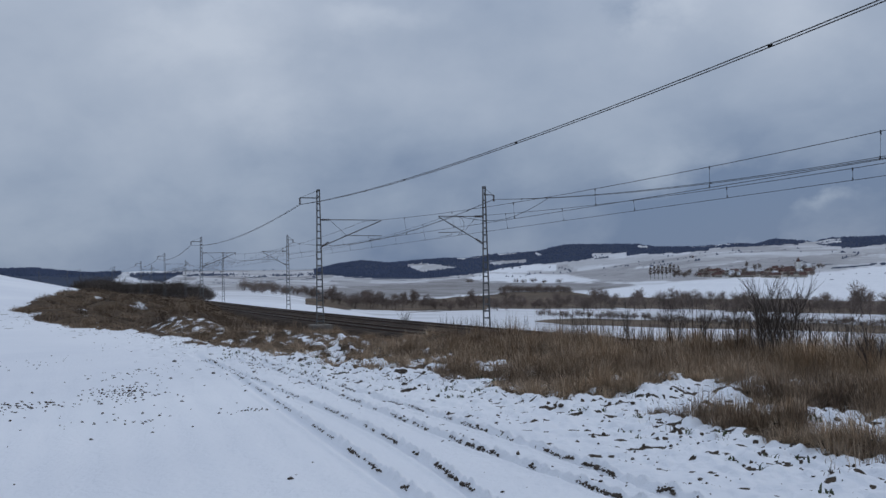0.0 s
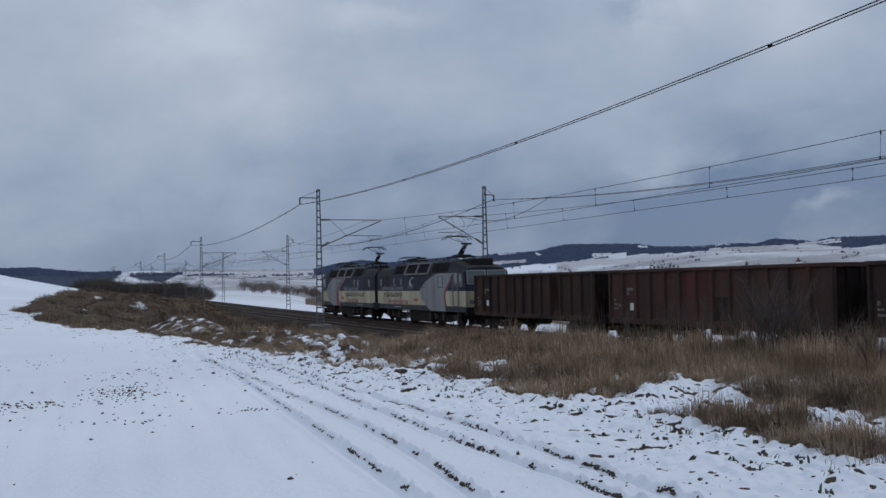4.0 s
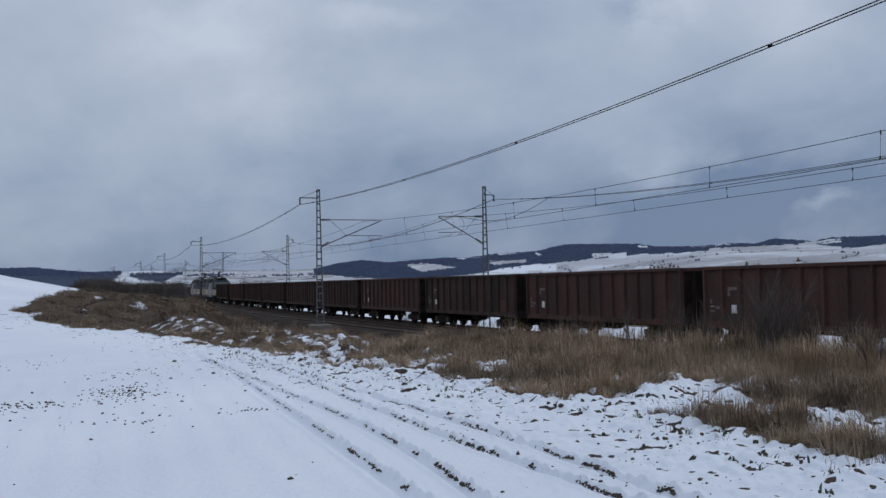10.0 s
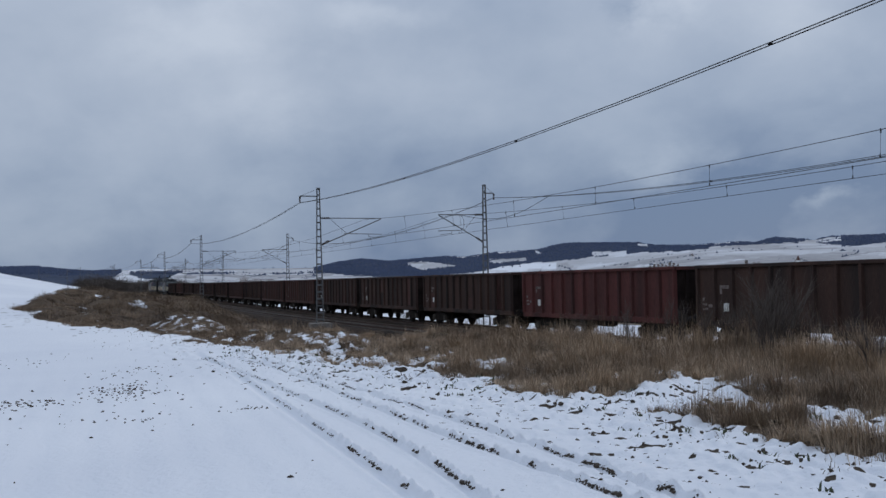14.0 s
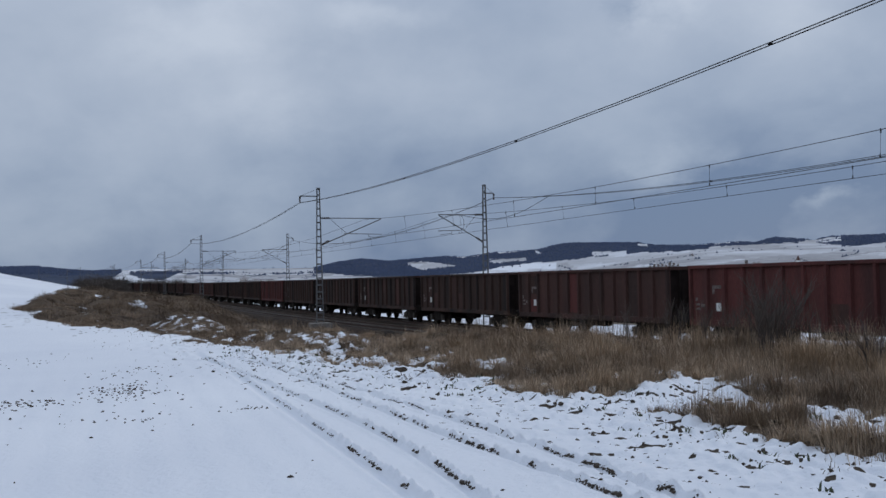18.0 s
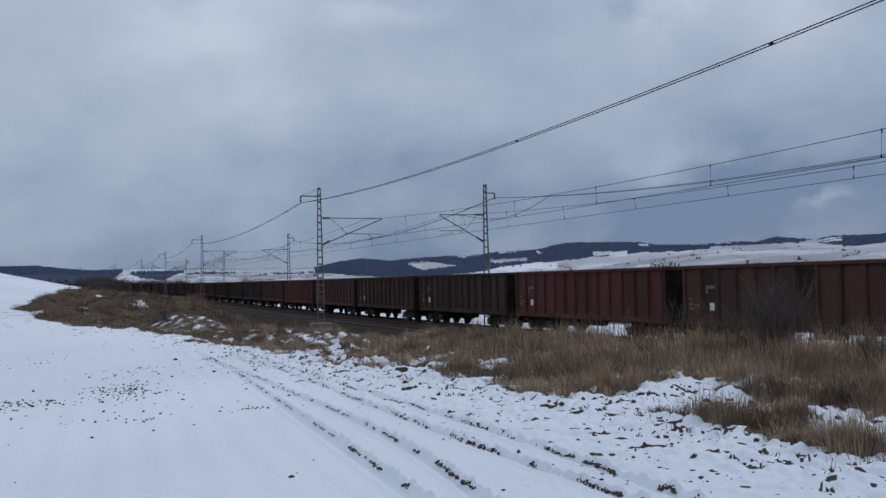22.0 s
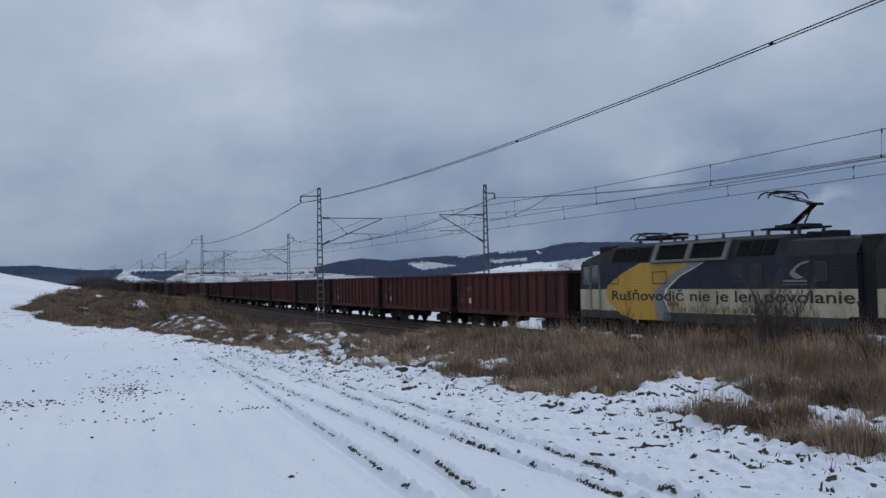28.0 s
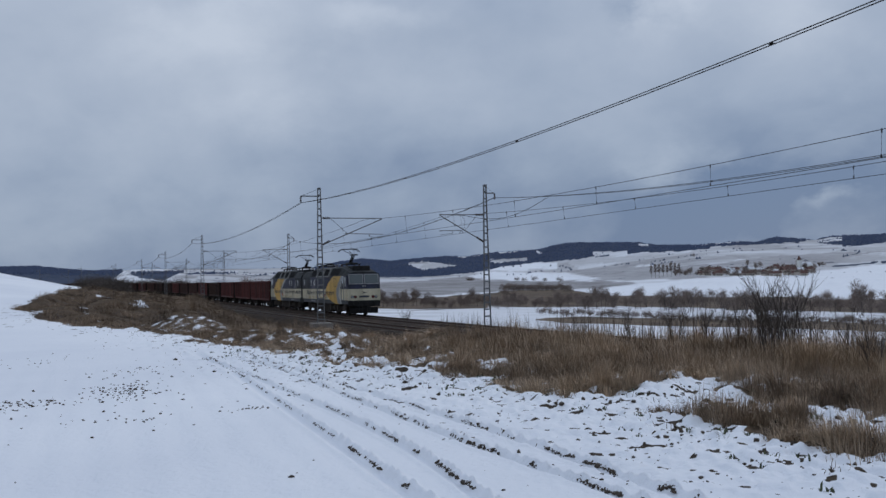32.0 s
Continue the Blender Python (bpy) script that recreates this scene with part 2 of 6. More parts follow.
# ---- mesh helpers ----
def box(bm, x0, x1, y0, y1, z0, z1, bev=0.0):
    r = bmesh.ops.create_cube(bm, size=1.0)
    for v in r["verts"]:
        v.co = ((x0 + x1) / 2 + v.co.x * (x1 - x0), (y0 + y1) / 2 + v.co.y * (y1 - y0), (z0 + z1) / 2 + v.co.z * (z1 - z0))
    if bev:
        es = list({e for v in r["verts"] for e in v.link_edges})
        bmesh.ops.bevel(bm, geom=es, offset=bev, segments=2, profile=0.5, affect="EDGES")
    return r["verts"]


def rod(bm, p, q, r, n=6, r2=None):
    p, q = Vector(p), Vector(q)
    d = q - p
    turn = d.to_track_quat("Z", "Y").to_matrix().to_4x4()
    bmesh.ops.create_cone(bm, cap_ends=True, segments=n, radius1=r, radius2=r if r2 is None else r2, depth=d.length,
                          matrix=Matrix.Translation((p + q) / 2) @ turn)


def poly(bm, pts, y0, y1):
    """A prism: outline in x, z, from y0 to y1."""
    a = [bm.verts.new((x, y0, z)) for x, z in pts]
    b = [bm.verts.new((x, y1, z)) for x, z in pts]
    n = len(pts)
    bm.faces.new(a)
    bm.faces.new(b[::-1])
    for i in range(n):
        bm.faces.new((a[i], b[i], b[(i + 1) % n], a[(i + 1) % n]))
    bmesh.ops.recalc_face_normals(bm, faces=bm.faces)


def to_mesh(name, bm, material):
    me = bpy.data.meshes.new(name)
    bm.to_mesh(me)
    bm.free()
    for m in (material if isinstance(material, (list, tuple)) else [material]):
        me.materials.append(m)
    return me


def part(name, bm, material, parent, label=""):
    """One mesh object under a thing or a part. bm: a bmesh, or mesh data to share."""
    me = bm if isinstance(bm, bpy.types.Mesh) else to_mesh(name, bm, material)
    ob = new(name, me)
    ob.parent = parent
    return tagged(ob, label) if label else ob


def thing(name, label, category, group="", m=None):
    ob = new(name)
    ob.empty_display_size = 0.3
    if m is not None:
        ob.matrix_world = m
    return tagged(ob, label, category, group)


def tube_mesh(name, lines, r, n, material):
    """Tubes along polylines, all of one radius."""
    vs, fs = [], []
    for pts in lines:
        pts = [Vector(p) for p in pts]
        base = len(vs)
        for i, p in enumerate(pts):
            d = (pts[min(i + 1, len(pts) - 1)] - pts[max(i - 1, 0)]).normalized()
            a = d.cross(Vector((0, 0, 1)))
            if a.length < 1e-3:
                a = d.cross(Vector((0, 1, 0)))
            a.normalize()
            b = a.cross(d)
            for k in range(n):
                w = 2 * math.pi * k / n
                vs.append(p + (a * math.cos(w) + b * math.sin(w)) * r)
        for i in range(len(pts) - 1):
            for k in range(n):
                o, q = base + i * n, base + (i + 1) * n
                fs.append((o + k, o + (k + 1) % n, q + (k + 1) % n, q + k))
    me = bpy.data.meshes.new(name)
    me.from_pydata(vs, [], fs)
    me.materials.append(material)
    return me


# ---- the line: a plan curve along the far track's centre, s metres from the camera's foot ----
D0, PHI = 25.294, radians(25.2517)
TS = 4.124            # between the two track centres
_S = np.arange(-760.0, 901.0, 1.0)
_sc = np.clip(_S, -60, 330)
_TH = PHI - 1.1485e-3 * _sc + 3.4118e-6 * _sc ** 2 + 1.7301e-9 * _sc ** 3
_TH = _TH + np.where(_S > 330, (_S - 330) * 1.668e-3, 0)
_i0 = int(np.argmin(abs(_S)))
_mid = (_TH[1:] + _TH[:-1]) / 2
_X = np.concatenate([[0], np.cumsum(-np.sin(_mid))])
_Y = np.concatenate([[0], np.cumsum(np.cos(_mid))])
_X += D0 * math.cos(PHI) - _X[_i0]
_Y += D0 * math.sin(PHI) - _Y[_i0]


def rail_z(s):
    s = np.asarray(s, float)
    c = np.clip(s, -200, 330)
    return -0.00228 * c + 1.2816e-5 * c * c + np.where(s > 330, (s - 330) * 0.0062, 0)


def at(s, u=0.0, z=0.0):
    """A point u metres to the valley side of the far track's centre, z above its rails."""
    th = np.interp(s, _S, _TH)
    return Vector((np.interp(s, _S, _X) + u * math.cos(th), np.interp(s, _S, _Y) + u * math.sin(th), z + float(rail_z(s))))


def along(s, u=0.0, z=0.0):
    """A pose there whose x axis runs with the train's way."""
    th = float(np.interp(s, _S, _TH))
    return Matrix.Translation(at(s, u, z)) @ Euler((0, 0, th + math.pi / 2)).to_matrix().to_4x4()


def to_line(x, y):
    """Nearest s and u on the line for arrays of places."""
    s, u = np.empty(len(x)), np.empty(len(x))
    ss = slice(None, None, 4)
    X, Y, S, T = _X[ss], _Y[ss], _S[ss], _TH[ss]
    for i in range(0, len(x), 4000):
        dx, dy = x[i:i + 4000, None] - X, y[i:i + 4000, None] - Y
        k = np.argmin(dx * dx + dy * dy, 1)
        r = np.arange(len(k))
        tx, ty = -np.sin(T[k]), np.cos(T[k])
        t = dx[r, k] * tx + dy[r, k] * ty
        s[i:i + 4000] = S[k] + t
        u[i:i + 4000] = dx[r, k] * np.cos(T[k]) + dy[r, k] * np.sin(T[k])
    return s, u


def wave(x, y, seed, scale):
    """Cheap smooth noise in -1..1 from turned sines."""
    g = np.random.RandomState(seed)
    v = 0
    for k in range(6):
        a, p, q = g.uniform(0, 6.28), g.uniform(0, 6.28), g.uniform(0.6, 1.8)
        v = v + np.sin((x * math.cos(a) + y * math.sin(a)) * q / scale * 6.28 + p + 1.3 * np.sin((x * math.sin(a) - y * math.cos(a)) / scale * 2.1 + k))
    return v / 3.2


def smooth(a, b, v):
    t = np.clip((v - a) / (b - a), 0, 1)
    return t * t * (3 - 2 * t)


F_PX, H_PX = 1710.0, 499.0   # used to state far slopes as angles: rise over run times 1710


def edge_u(s):
    """Where the snowy field gives way to the rough grass beside the cutting."""
    return np.interp(s, [-60, 6, 8, 12, 14.5, 18, 21.6, 25.6, 29.5, 31.3, 33.7, 38, 44.4, 49, 58.6, 69, 110, 420],
                     [-17.2, -18.3, -17.9, -18.25, -18.7, -19.1, -19.35, -20.1, -20.8, -21.4, -23.3, -24.5, -25.4, -24.6, -23.5, -22.05, -21, -20])


# wheel ruts across the field: x as a cubic of y, width
_R = [([(-5.5, 21.5), (-3.32, 15.84), (-2.19, 12.72), (-1.38, 10.38), (-0.72, 8.38), (-0.3, 7.23)], 0.075),
      ([(-5.5, 21.7), (-4.17, 18.4), (-2.78, 15.13), (-1.79, 12.84), (-0.91, 10.69), (0.0, 7.82)], 0.06),
      ([(-5.4, 22.0), (-2.55, 16.33), (-1.26, 13.12), (-0.38, 10.7), (0.69, 8.15), (1.07, 7.26)], 0.055),
      ([(-4.6, 21.6), (-3.27, 18.57), (-1.54, 14.58), (-0.05, 11.33), (1.05, 8.34), (1.56, 7.12)], 0.06)]
RUTS = [(np.polyfit([q[1] for q in pts], [q[0] for q in pts], 3), wd) for pts, wd in _R]


CREST_X = [-600, 0, 60, 130, 165, 205, 250, 330, 460, 560, 600, 640, 690, 730, 780, 830, 880, 950, 985, 1010, 1130, 1160, 1230, 1300, 1335, 1370, 1440, 1475, 1568, 2200]
CREST_Y = [482, 480, 478, 484, 488, 484, 481, 480, 479, 477, 467, 462, 466, 462, 458, 457, 450, 446, 437, 434, 434, 439, 439, 433, 436, 427, 432, 426, 424, 418]
LEV_D = [250, 420, 560, 760, 1050, 1450, 2000, 2600]
LEV_LEFT = [536, 524, 517, 510, 504, 498, 491, 486]
LEV_MID = [568, 551, 541, 527, 510, 500, 491, 482]
LEV_RIGHT = [577, 559, 549, 530, 506, 486, 460, 445]


def ground(x, y):
    """Height of the land; and s, u, the verge's share, and the bearing and tilt by which the far fields are bounded."""
    s, u = to_line(x, y)
    d = np.hypot(x, y)
    az = np.degrees(np.arctan2(x, y))
    zt = rail_z(np.clip(s, -300, 420))
    eu = edge_u(s)
    # field: nearly level by the camera, swelling to a low crest further along the line
    zf = 1.15 + 0.42 * smooth(22, 60, s) + np.interp(s, [26, 45, 70, 100, 300], [0, 0.05, 0.160, 0.172, 0.172]) * np.clip(-15.5 - u, 0, 34)
    zf = zf + 0.045 * np.clip(-25.0 - u, 0, 40) * smooth(60, 120, s)
    zf = zf + 0.04 * wave(x, y, 3, 9.0) * smooth(6, 25, d)
    # rough strip falls to the ditch beside the near track
    zc = zt + np.interp(u, [-9.2, -7.9, -6.6, -5.9, 1.75, 2.7, 4.0], [-0.72, -0.78, -0.62, -0.34, -0.34, -0.75, -0.9])
    zc = zc + np.interp(u, [4.0, 8.5, 14, 60, 300, 600], [0, -2.5, -3.3, -5.1, -10.6, -11.6]) * np.where(u < 40, np.interp(s, [150, 205], [1, 0.12]), 1)
    lo = np.interp(s, [8, 20, 26, 32, 45, 70, 100], [-11.4, -13.0, -17.0, -19.3, -18.5, -14.6, -13.8])
    strip = smooth(lo, np.interp(s, [10, 26], [-8.2, -8.6]), u)
    base = zf * (1 - strip) + zc * strip
    rough = smooth(-0.6, 0.8, u - eu) * (1 - smooth(2.5, 5.0, u))
    base = base + rough * (1 - smooth(-9, -7.6, u)) * (0.08 * wave(x, y, 5, 1.7) + np.interp(s, [14, 34], [0.09, 0.17]) * wave(x, y, 6, 4.3))
    # valley and hills beyond the line, by their angle over the eye level
    hx = np.clip(784 + F_PX * np.tan(np.radians(np.clip(az, -60, 60))), -600, 2200)
    crest = np.interp(hx, CREST_X, CREST_Y)
    tilt = (hx - 784) * 0.0201
    up = lambda yy: -(yy - H_PX + tilt) / F_PX
    f1, f2 = smooth(450, 680, hx), smooth(950, 1300, hx)
    lev = [(l * (1 - f1) + m * f1) * (1 - f2) + r * f2 for l, m, r in zip(LEV_LEFT, LEV_MID, LEV_RIGHT)]
    ds = np.array(LEV_D + [3300, 5200])
    hs = np.array([2.713 + dd * up(v) for dd, v in zip(LEV_D, lev)] + [2.713 + 3300 * up(crest), 2.713 + 5200 * up(crest + 8)])
    k = np.clip(np.searchsorted(ds, d) - 1, 0, len(ds) - 2)
    t = np.clip((d - ds[k]) / (ds[k + 1] - ds[k]), 0, 1.2)
    ii = np.arange(len(d))
    zh = hs[k, ii] * (1 - t) + hs[k + 1, ii] * t
    zh = zh + (wave(x, y, 11, 420) * 3.0 + wave(x, y, 12, 150) * 1.2) * smooth(600, 1500, d) * (1 - smooth(2900, 3200, d))
    far = smooth(110, 250, d) * smooth(8, 60, u)
    z = base * (1 - far) + zh * far
    # behind the crest the field falls away; a wooded hill closes the view along the line
    behind = smooth(330, 520, d) * (1 - smooth(8, 60, u))
    hill = np.where(az > -75, 2.713 + np.minimum(d, 1700) * (up(crest + 30) + (up(crest) - up(crest + 30)) * smooth(600, 1650, d)), 3.0)
    z = z * (1 - behind) + hill * behind
    return z, s, u, rough, hx, tilt, d


def verge_mask(x, y, s, u, rough):
    """Where dry grass shows through the snow on the verge, 0..1 with ragged bounds."""
    e = u - edge_u(s)
    n = 0.55 * wave(x, y, 51, 2.6) + 0.40 * wave(x, y, 52, 0.9) + 0.34 * wave(x, y, 53, 0.36)
    near = 1 - smooth(25, 31, s)
    # a ragged outer fringe on the field side, closed grass towards the line
    want = np.interp(e, [-2.2, -0.9, 0.0, 1.0, 2.2, 3.4, 4.8, 9.5], [-1.5, -0.6, 0.0, 0.24, 0.52, 0.92, 1.2, 1.3]) * near
    want = want + 0.42 * (1 - smooth(12.3, 14.5, s)) * smooth(10.0, 11.0, s) * smooth(-0.1, 0.7, e)
    want = want + (1 - near) * np.interp(e, [-0.7, -0.1, 0.3, 2.5, 4, 12], [-1.9, -0.5, 0.9, 1.05, 1.2, 1.4])
    # snow caught between the tussocks where the bank is broken
    torn = smooth(14.5, 18, s) * (1 - smooth(36, 39.5, s)) * smooth(-21.4, -20.7, u) * smooth(0.0, 0.5, e) * (1 - smooth(np.interp(s, [16, 24, 34], [1.6, 3.6, 4.6]), np.interp(s, [16, 24, 34], [3.0, 5.2, 6.4]), e))
    want = want * (1 - torn) + torn * (0.28 + 0.14 * wave(x, y, 54, 5.0))
    # snow lodged in hollows of the bank
    hollow = 0
    for hs_, hu, ws, wu in ((9.8, -16.7, 0.6, 0.6), (10.6, -15.6, 0.6, 0.55), (10.3, -14.7, 0.6, 0.5), (8.9, -17.9, 0.6, 0.5), (9.7, -14.1, 0.45, 0.45), (9.45, -16.15, 0.3, 0.25), (8.2, -16.0, 0.55, 0.3), (6.9, -17.6, 0.45, 0.35),
                            (15.0, -17.2, 0.8, 0.5), (13.4, -18.0, 0.5, 0.6), (9.9, -17.4, 0.45, 0.7), (52.4, -19.3, 3.0, 0.6), (49.3, -19.9, 1.8, 0.6), (44.5, -22.6, 3.0, 0.35), (57.0, -21.2, 4.0, 0.4)):
        hollow = hollow + np.exp(-((s - hs_) / ws) ** 2 - ((u - hu) / wu) ** 2)
    n = n * (1 - torn) + torn * (0.18 * wave(x, y, 51, 2.6) + 0.55 * wave(x, y, 52, 0.9) + 0.35 * wave(x, y, 53, 0.36))
    return np.clip(smooth(-0.12 - 0.5 * torn, 0.12 + 0.5 * torn, want + n - (1.5 - 0.1 * (s > 40)) * hollow) * (rough > 0.0), 0, 1) * (1 - smooth(4.5, 7.0, u))


def rut_depth(x, y):
    dep = np.zeros_like(x)
    near = (np.hypot(x, y) < 30) & (y > 3)
    xs, ys = x[near], y[near]
    acc = np.zeros_like(xs)
    for co, wd in RUTS:
        xc = np.polyval(co, np.clip(ys, 4.5, 24))
        q = (xs - xc) * 0.92
        fade = (1 - 0.35 * smooth(9, 17, ys)) * (1 - smooth(20, 25, ys))
        crumb = 0.65 + 0.5 * np.sin(ys * 9.0 + 3 * np.sin(ys * 2.3)) * np.sin(ys * 23.0 + wd * 90)
        acc += fade * (-0.044 * np.exp(-(q / wd) ** 4) + 0.058 * crumb * np.exp(-((q - wd * 1.35) / (wd * 0.42)) ** 2) + 0.016 * np.exp(-((q + wd * 1.5) / (wd * 0.6)) ** 2))
    # faint drill rows beside the ruts
    q = xs - np.polyval(RUTS[0][0], np.clip(ys, 4.5, 24))
    acc += 0.0055 * np.sin(q * 6.2832 / 0.46 + 0.6 * wave(xs, ys, 27, 3.0)) * (1 - smooth(-0.5, 0.1, q)) * (1 - smooth(13, 22, ys))
    dep[near] = acc
    return dep


def margin_lumps(x, y, s, u, d):
    """Clods and crumbs under the snow towards the rough strip."""
    lump = smooth(-4.2, 0.2, u - edge_u(s)) * (d < 60) * (1 - smooth(22, 31, s))
    return lump * (0.050 * np.clip(wave(x, y, 21, 0.55) + 0.6 * wave(x, y, 22, 0.23), -0.3, 1.2) + 0.05 * np.clip(wave(x, y, 25, 0.9), -0.2, 1.0))


def bare_soil(x, y, s, u, d):
    """Soil that shows beside the clods of the margin, 0..1."""
    e = u - edge_u(s)
    share = np.interp(e, [-3.6, -2.4, -1.0, 0.4, 2.0], [-0.62, -0.32, -0.03, 0.03, 0.0]) - 0.30 * smooth(15, 24, s)
    v = 0.55 * wave(x, y, 26, 0.62) + 0.45 * wave(x, y, 28, 0.26) + 0.22 * wave(x, y, 30, 0.13) - 0.35 * wave(x, y, 21, 0.55)
    return smooth(0.42, 0.56, v + share) * (d < 45) * (e < 4) * (e > -3.4)


def build_ground():
    fine = np.arange(-31.0, 31.01, 0.11)
    coarse = np.concatenate([np.arange(-180, -31, 4.0), fine, np.arange(35, 180, 4.0)])
    rr = np.concatenate([[0.01, 1.0], np.exp(np.concatenate([np.linspace(math.log(2.5), math.log(5), 30, False), np.linspace(math.log(5), math.log(24), 330, False), np.linspace(math.log(24), math.log(90), 330, False), np.linspace(math.log(90), math.log(6000), 300)]))])
    A, R = np.meshgrid(np.radians(coarse), rr)
    x, y = (R * np.sin(A)).ravel() + 0.37 * (R.ravel() < 2), (R * np.cos(A)).ravel() - 0.21 * (R.ravel() < 2)
    z, s, u, rough, hx, tilt, d = ground(x, y)
    z = z + rut_depth(x, y)
    z = z + margin_lumps(x, y, s, u, d)
    na, nr = len(coarse), len(rr)
    idx = np.arange(na * nr).reshape(nr, na)
    nxt = np.roll(idx, -1, 1)
    q = np.stack([idx[:-1], idx[1:], nxt[1:], nxt[:-1]], -1).reshape(-1, 4)
    me = bpy.data.meshes.new("ground")
    me.vertices.add(len(x))
    me.vertices.foreach_set("co", np.stack([x, y, z], 1).astype(np.float32).ravel())
    me.loops.add(q.size)
    me.loops.foreach_set("vertex_index", q.ravel().astype(np.int32))
    me.polygons.add(len(q))
    me.polygons.foreach_set("loop_start", np.arange(0, q.size, 4, dtype=np.int32))
    me.polygons.foreach_set("loop_total", np.full(len(q), 4, np.int32))
    me.update()
    me.validate()
    py = H_PX - tilt - (z - 2.713) / np.maximum(d, 1) * F_PX   # angle below eye level, for the far fields' bounds
    cover(me, x, y, z, s, u, rough, hx, py, d)
    me.polygons.foreach_set("use_smooth", np.ones(len(q), bool))
    ob = new("ground", me)
    me.materials.append(ground_material())
    return tagged(ob, "snow-covered farmland with bare brown verges and distant fields", "ground", kind="structure")


def band(hx, py, xs, top, bot, soft=1.2):
    """1 between two lines given over the bearing, else 0."""
    a, b = np.interp(hx, xs, top), np.interp(hx, xs, bot)
    inside = (hx >= xs[0]) & (hx <= xs[-1])
    return smooth(-soft, soft, py - a) * smooth(-soft, soft, b - py) * inside


def far_cover(hx, py, d, x, y):
    """Woods, bare fields and tan stubble of the valley and the hills."""
    py = py + 1.2 * wave(x, y, 61, 90) + 0.8 * wave(x, y, 62, 35)
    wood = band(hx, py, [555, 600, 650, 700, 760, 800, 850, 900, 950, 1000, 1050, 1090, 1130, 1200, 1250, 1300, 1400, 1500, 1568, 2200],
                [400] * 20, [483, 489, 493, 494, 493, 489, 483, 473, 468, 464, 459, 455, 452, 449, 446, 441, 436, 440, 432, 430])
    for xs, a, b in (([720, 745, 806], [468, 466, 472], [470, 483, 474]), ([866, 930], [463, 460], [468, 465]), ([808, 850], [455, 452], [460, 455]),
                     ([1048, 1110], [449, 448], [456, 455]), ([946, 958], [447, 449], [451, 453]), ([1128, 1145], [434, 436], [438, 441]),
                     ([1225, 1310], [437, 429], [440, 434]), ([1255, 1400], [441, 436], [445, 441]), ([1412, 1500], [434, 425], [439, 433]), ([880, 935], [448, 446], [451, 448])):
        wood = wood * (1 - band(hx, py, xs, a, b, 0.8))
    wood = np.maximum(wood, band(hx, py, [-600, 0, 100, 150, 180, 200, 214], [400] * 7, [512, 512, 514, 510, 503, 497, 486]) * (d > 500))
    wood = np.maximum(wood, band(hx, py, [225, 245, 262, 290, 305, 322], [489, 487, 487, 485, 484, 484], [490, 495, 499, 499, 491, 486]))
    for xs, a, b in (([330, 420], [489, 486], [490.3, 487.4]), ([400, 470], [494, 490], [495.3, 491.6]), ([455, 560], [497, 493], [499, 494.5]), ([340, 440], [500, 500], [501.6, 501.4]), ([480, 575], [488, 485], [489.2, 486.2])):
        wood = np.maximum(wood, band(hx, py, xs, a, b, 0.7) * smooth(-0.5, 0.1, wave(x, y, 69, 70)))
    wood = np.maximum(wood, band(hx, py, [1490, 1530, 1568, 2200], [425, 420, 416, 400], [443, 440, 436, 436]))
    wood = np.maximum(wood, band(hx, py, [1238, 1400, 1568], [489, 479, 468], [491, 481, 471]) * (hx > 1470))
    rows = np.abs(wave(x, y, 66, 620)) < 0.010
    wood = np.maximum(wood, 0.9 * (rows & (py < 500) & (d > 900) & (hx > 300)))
    bare = band(hx, py, [500, 560, 640, 750, 850, 900, 1060, 1130], [518, 512, 506, 499, 489, 501, 500, 504], [518, 533, 531, 528, 520, 518, 514, 504]) * 1.0
    bare = np.maximum(bare, 0.75 * band(hx, py, [350, 420, 490], [511, 505, 509], [514, 515, 512]))
    bare = np.maximum(bare, 0.85 * band(hx, py, [960, 1060, 1200, 1260, 1400, 1568], [487, 476, 474, 470, 455, 449], [487, 501, 497, 492, 482, 449]))
    bare = np.maximum(bare, 0.6 * band(hx, py, [940, 1010, 1100, 1200, 1340], [470, 461, 457, 452, 447], [470, 473, 468, 462, 447]))
    bare = np.maximum(bare, 0.55 * band(hx, py, [330, 450, 560, 840], [488, 491, 492, 494], [492, 496, 502, 499]) * smooth(-0.2, 0.3, wave(x, y, 63, 120)))
    bright = band(hx, py, [820, 870, 1000, 1062], [492, 485, 486, 497], [492, 500, 499, 497]) + band(hx, py, [850, 900, 985], [481, 469, 468], [482, 482, 478]) + band(hx, py, [1010, 1200, 1400, 1568, 2200], [519, 499, 487, 472, 440], [519, 530, 531, 532, 534])
    hills = (1 - smooth(492, 500, py)) * smooth(820, 900, hx)
    # a patchwork of fields, some blown clear of snow
    row = np.floor(np.log(np.maximum(d, 1)) * 15 + 0.8 * wave(x, y, 67, 900))
    col = np.floor(hx / 95 + 0.5 * np.sin(row * 2.4) + 0.25 * wave(x, y, 68, 500))
    patch = np.mod(np.sin(row * 12.9898 + col * 78.233) * 43758.5453, 1.0)
    bare = np.maximum(bare, np.clip(0.26 + 0.70 * patch + 0.15 * wave(x, y, 64, 260), 0, 0.85) * hills * (1 - np.clip(bright, 0, 1)))
    bare = np.maximum(bare, (0.36 + 0.60 * patch) * (py < 512) * smooth(250, 330, hx) * (1 - smooth(820, 900, hx)))
    bare = np.maximum(bare, 0.22 + 0.18 * wave(x, y, 65, 60)) * (1 - 0.85 * np.clip(bright, 0, 1))
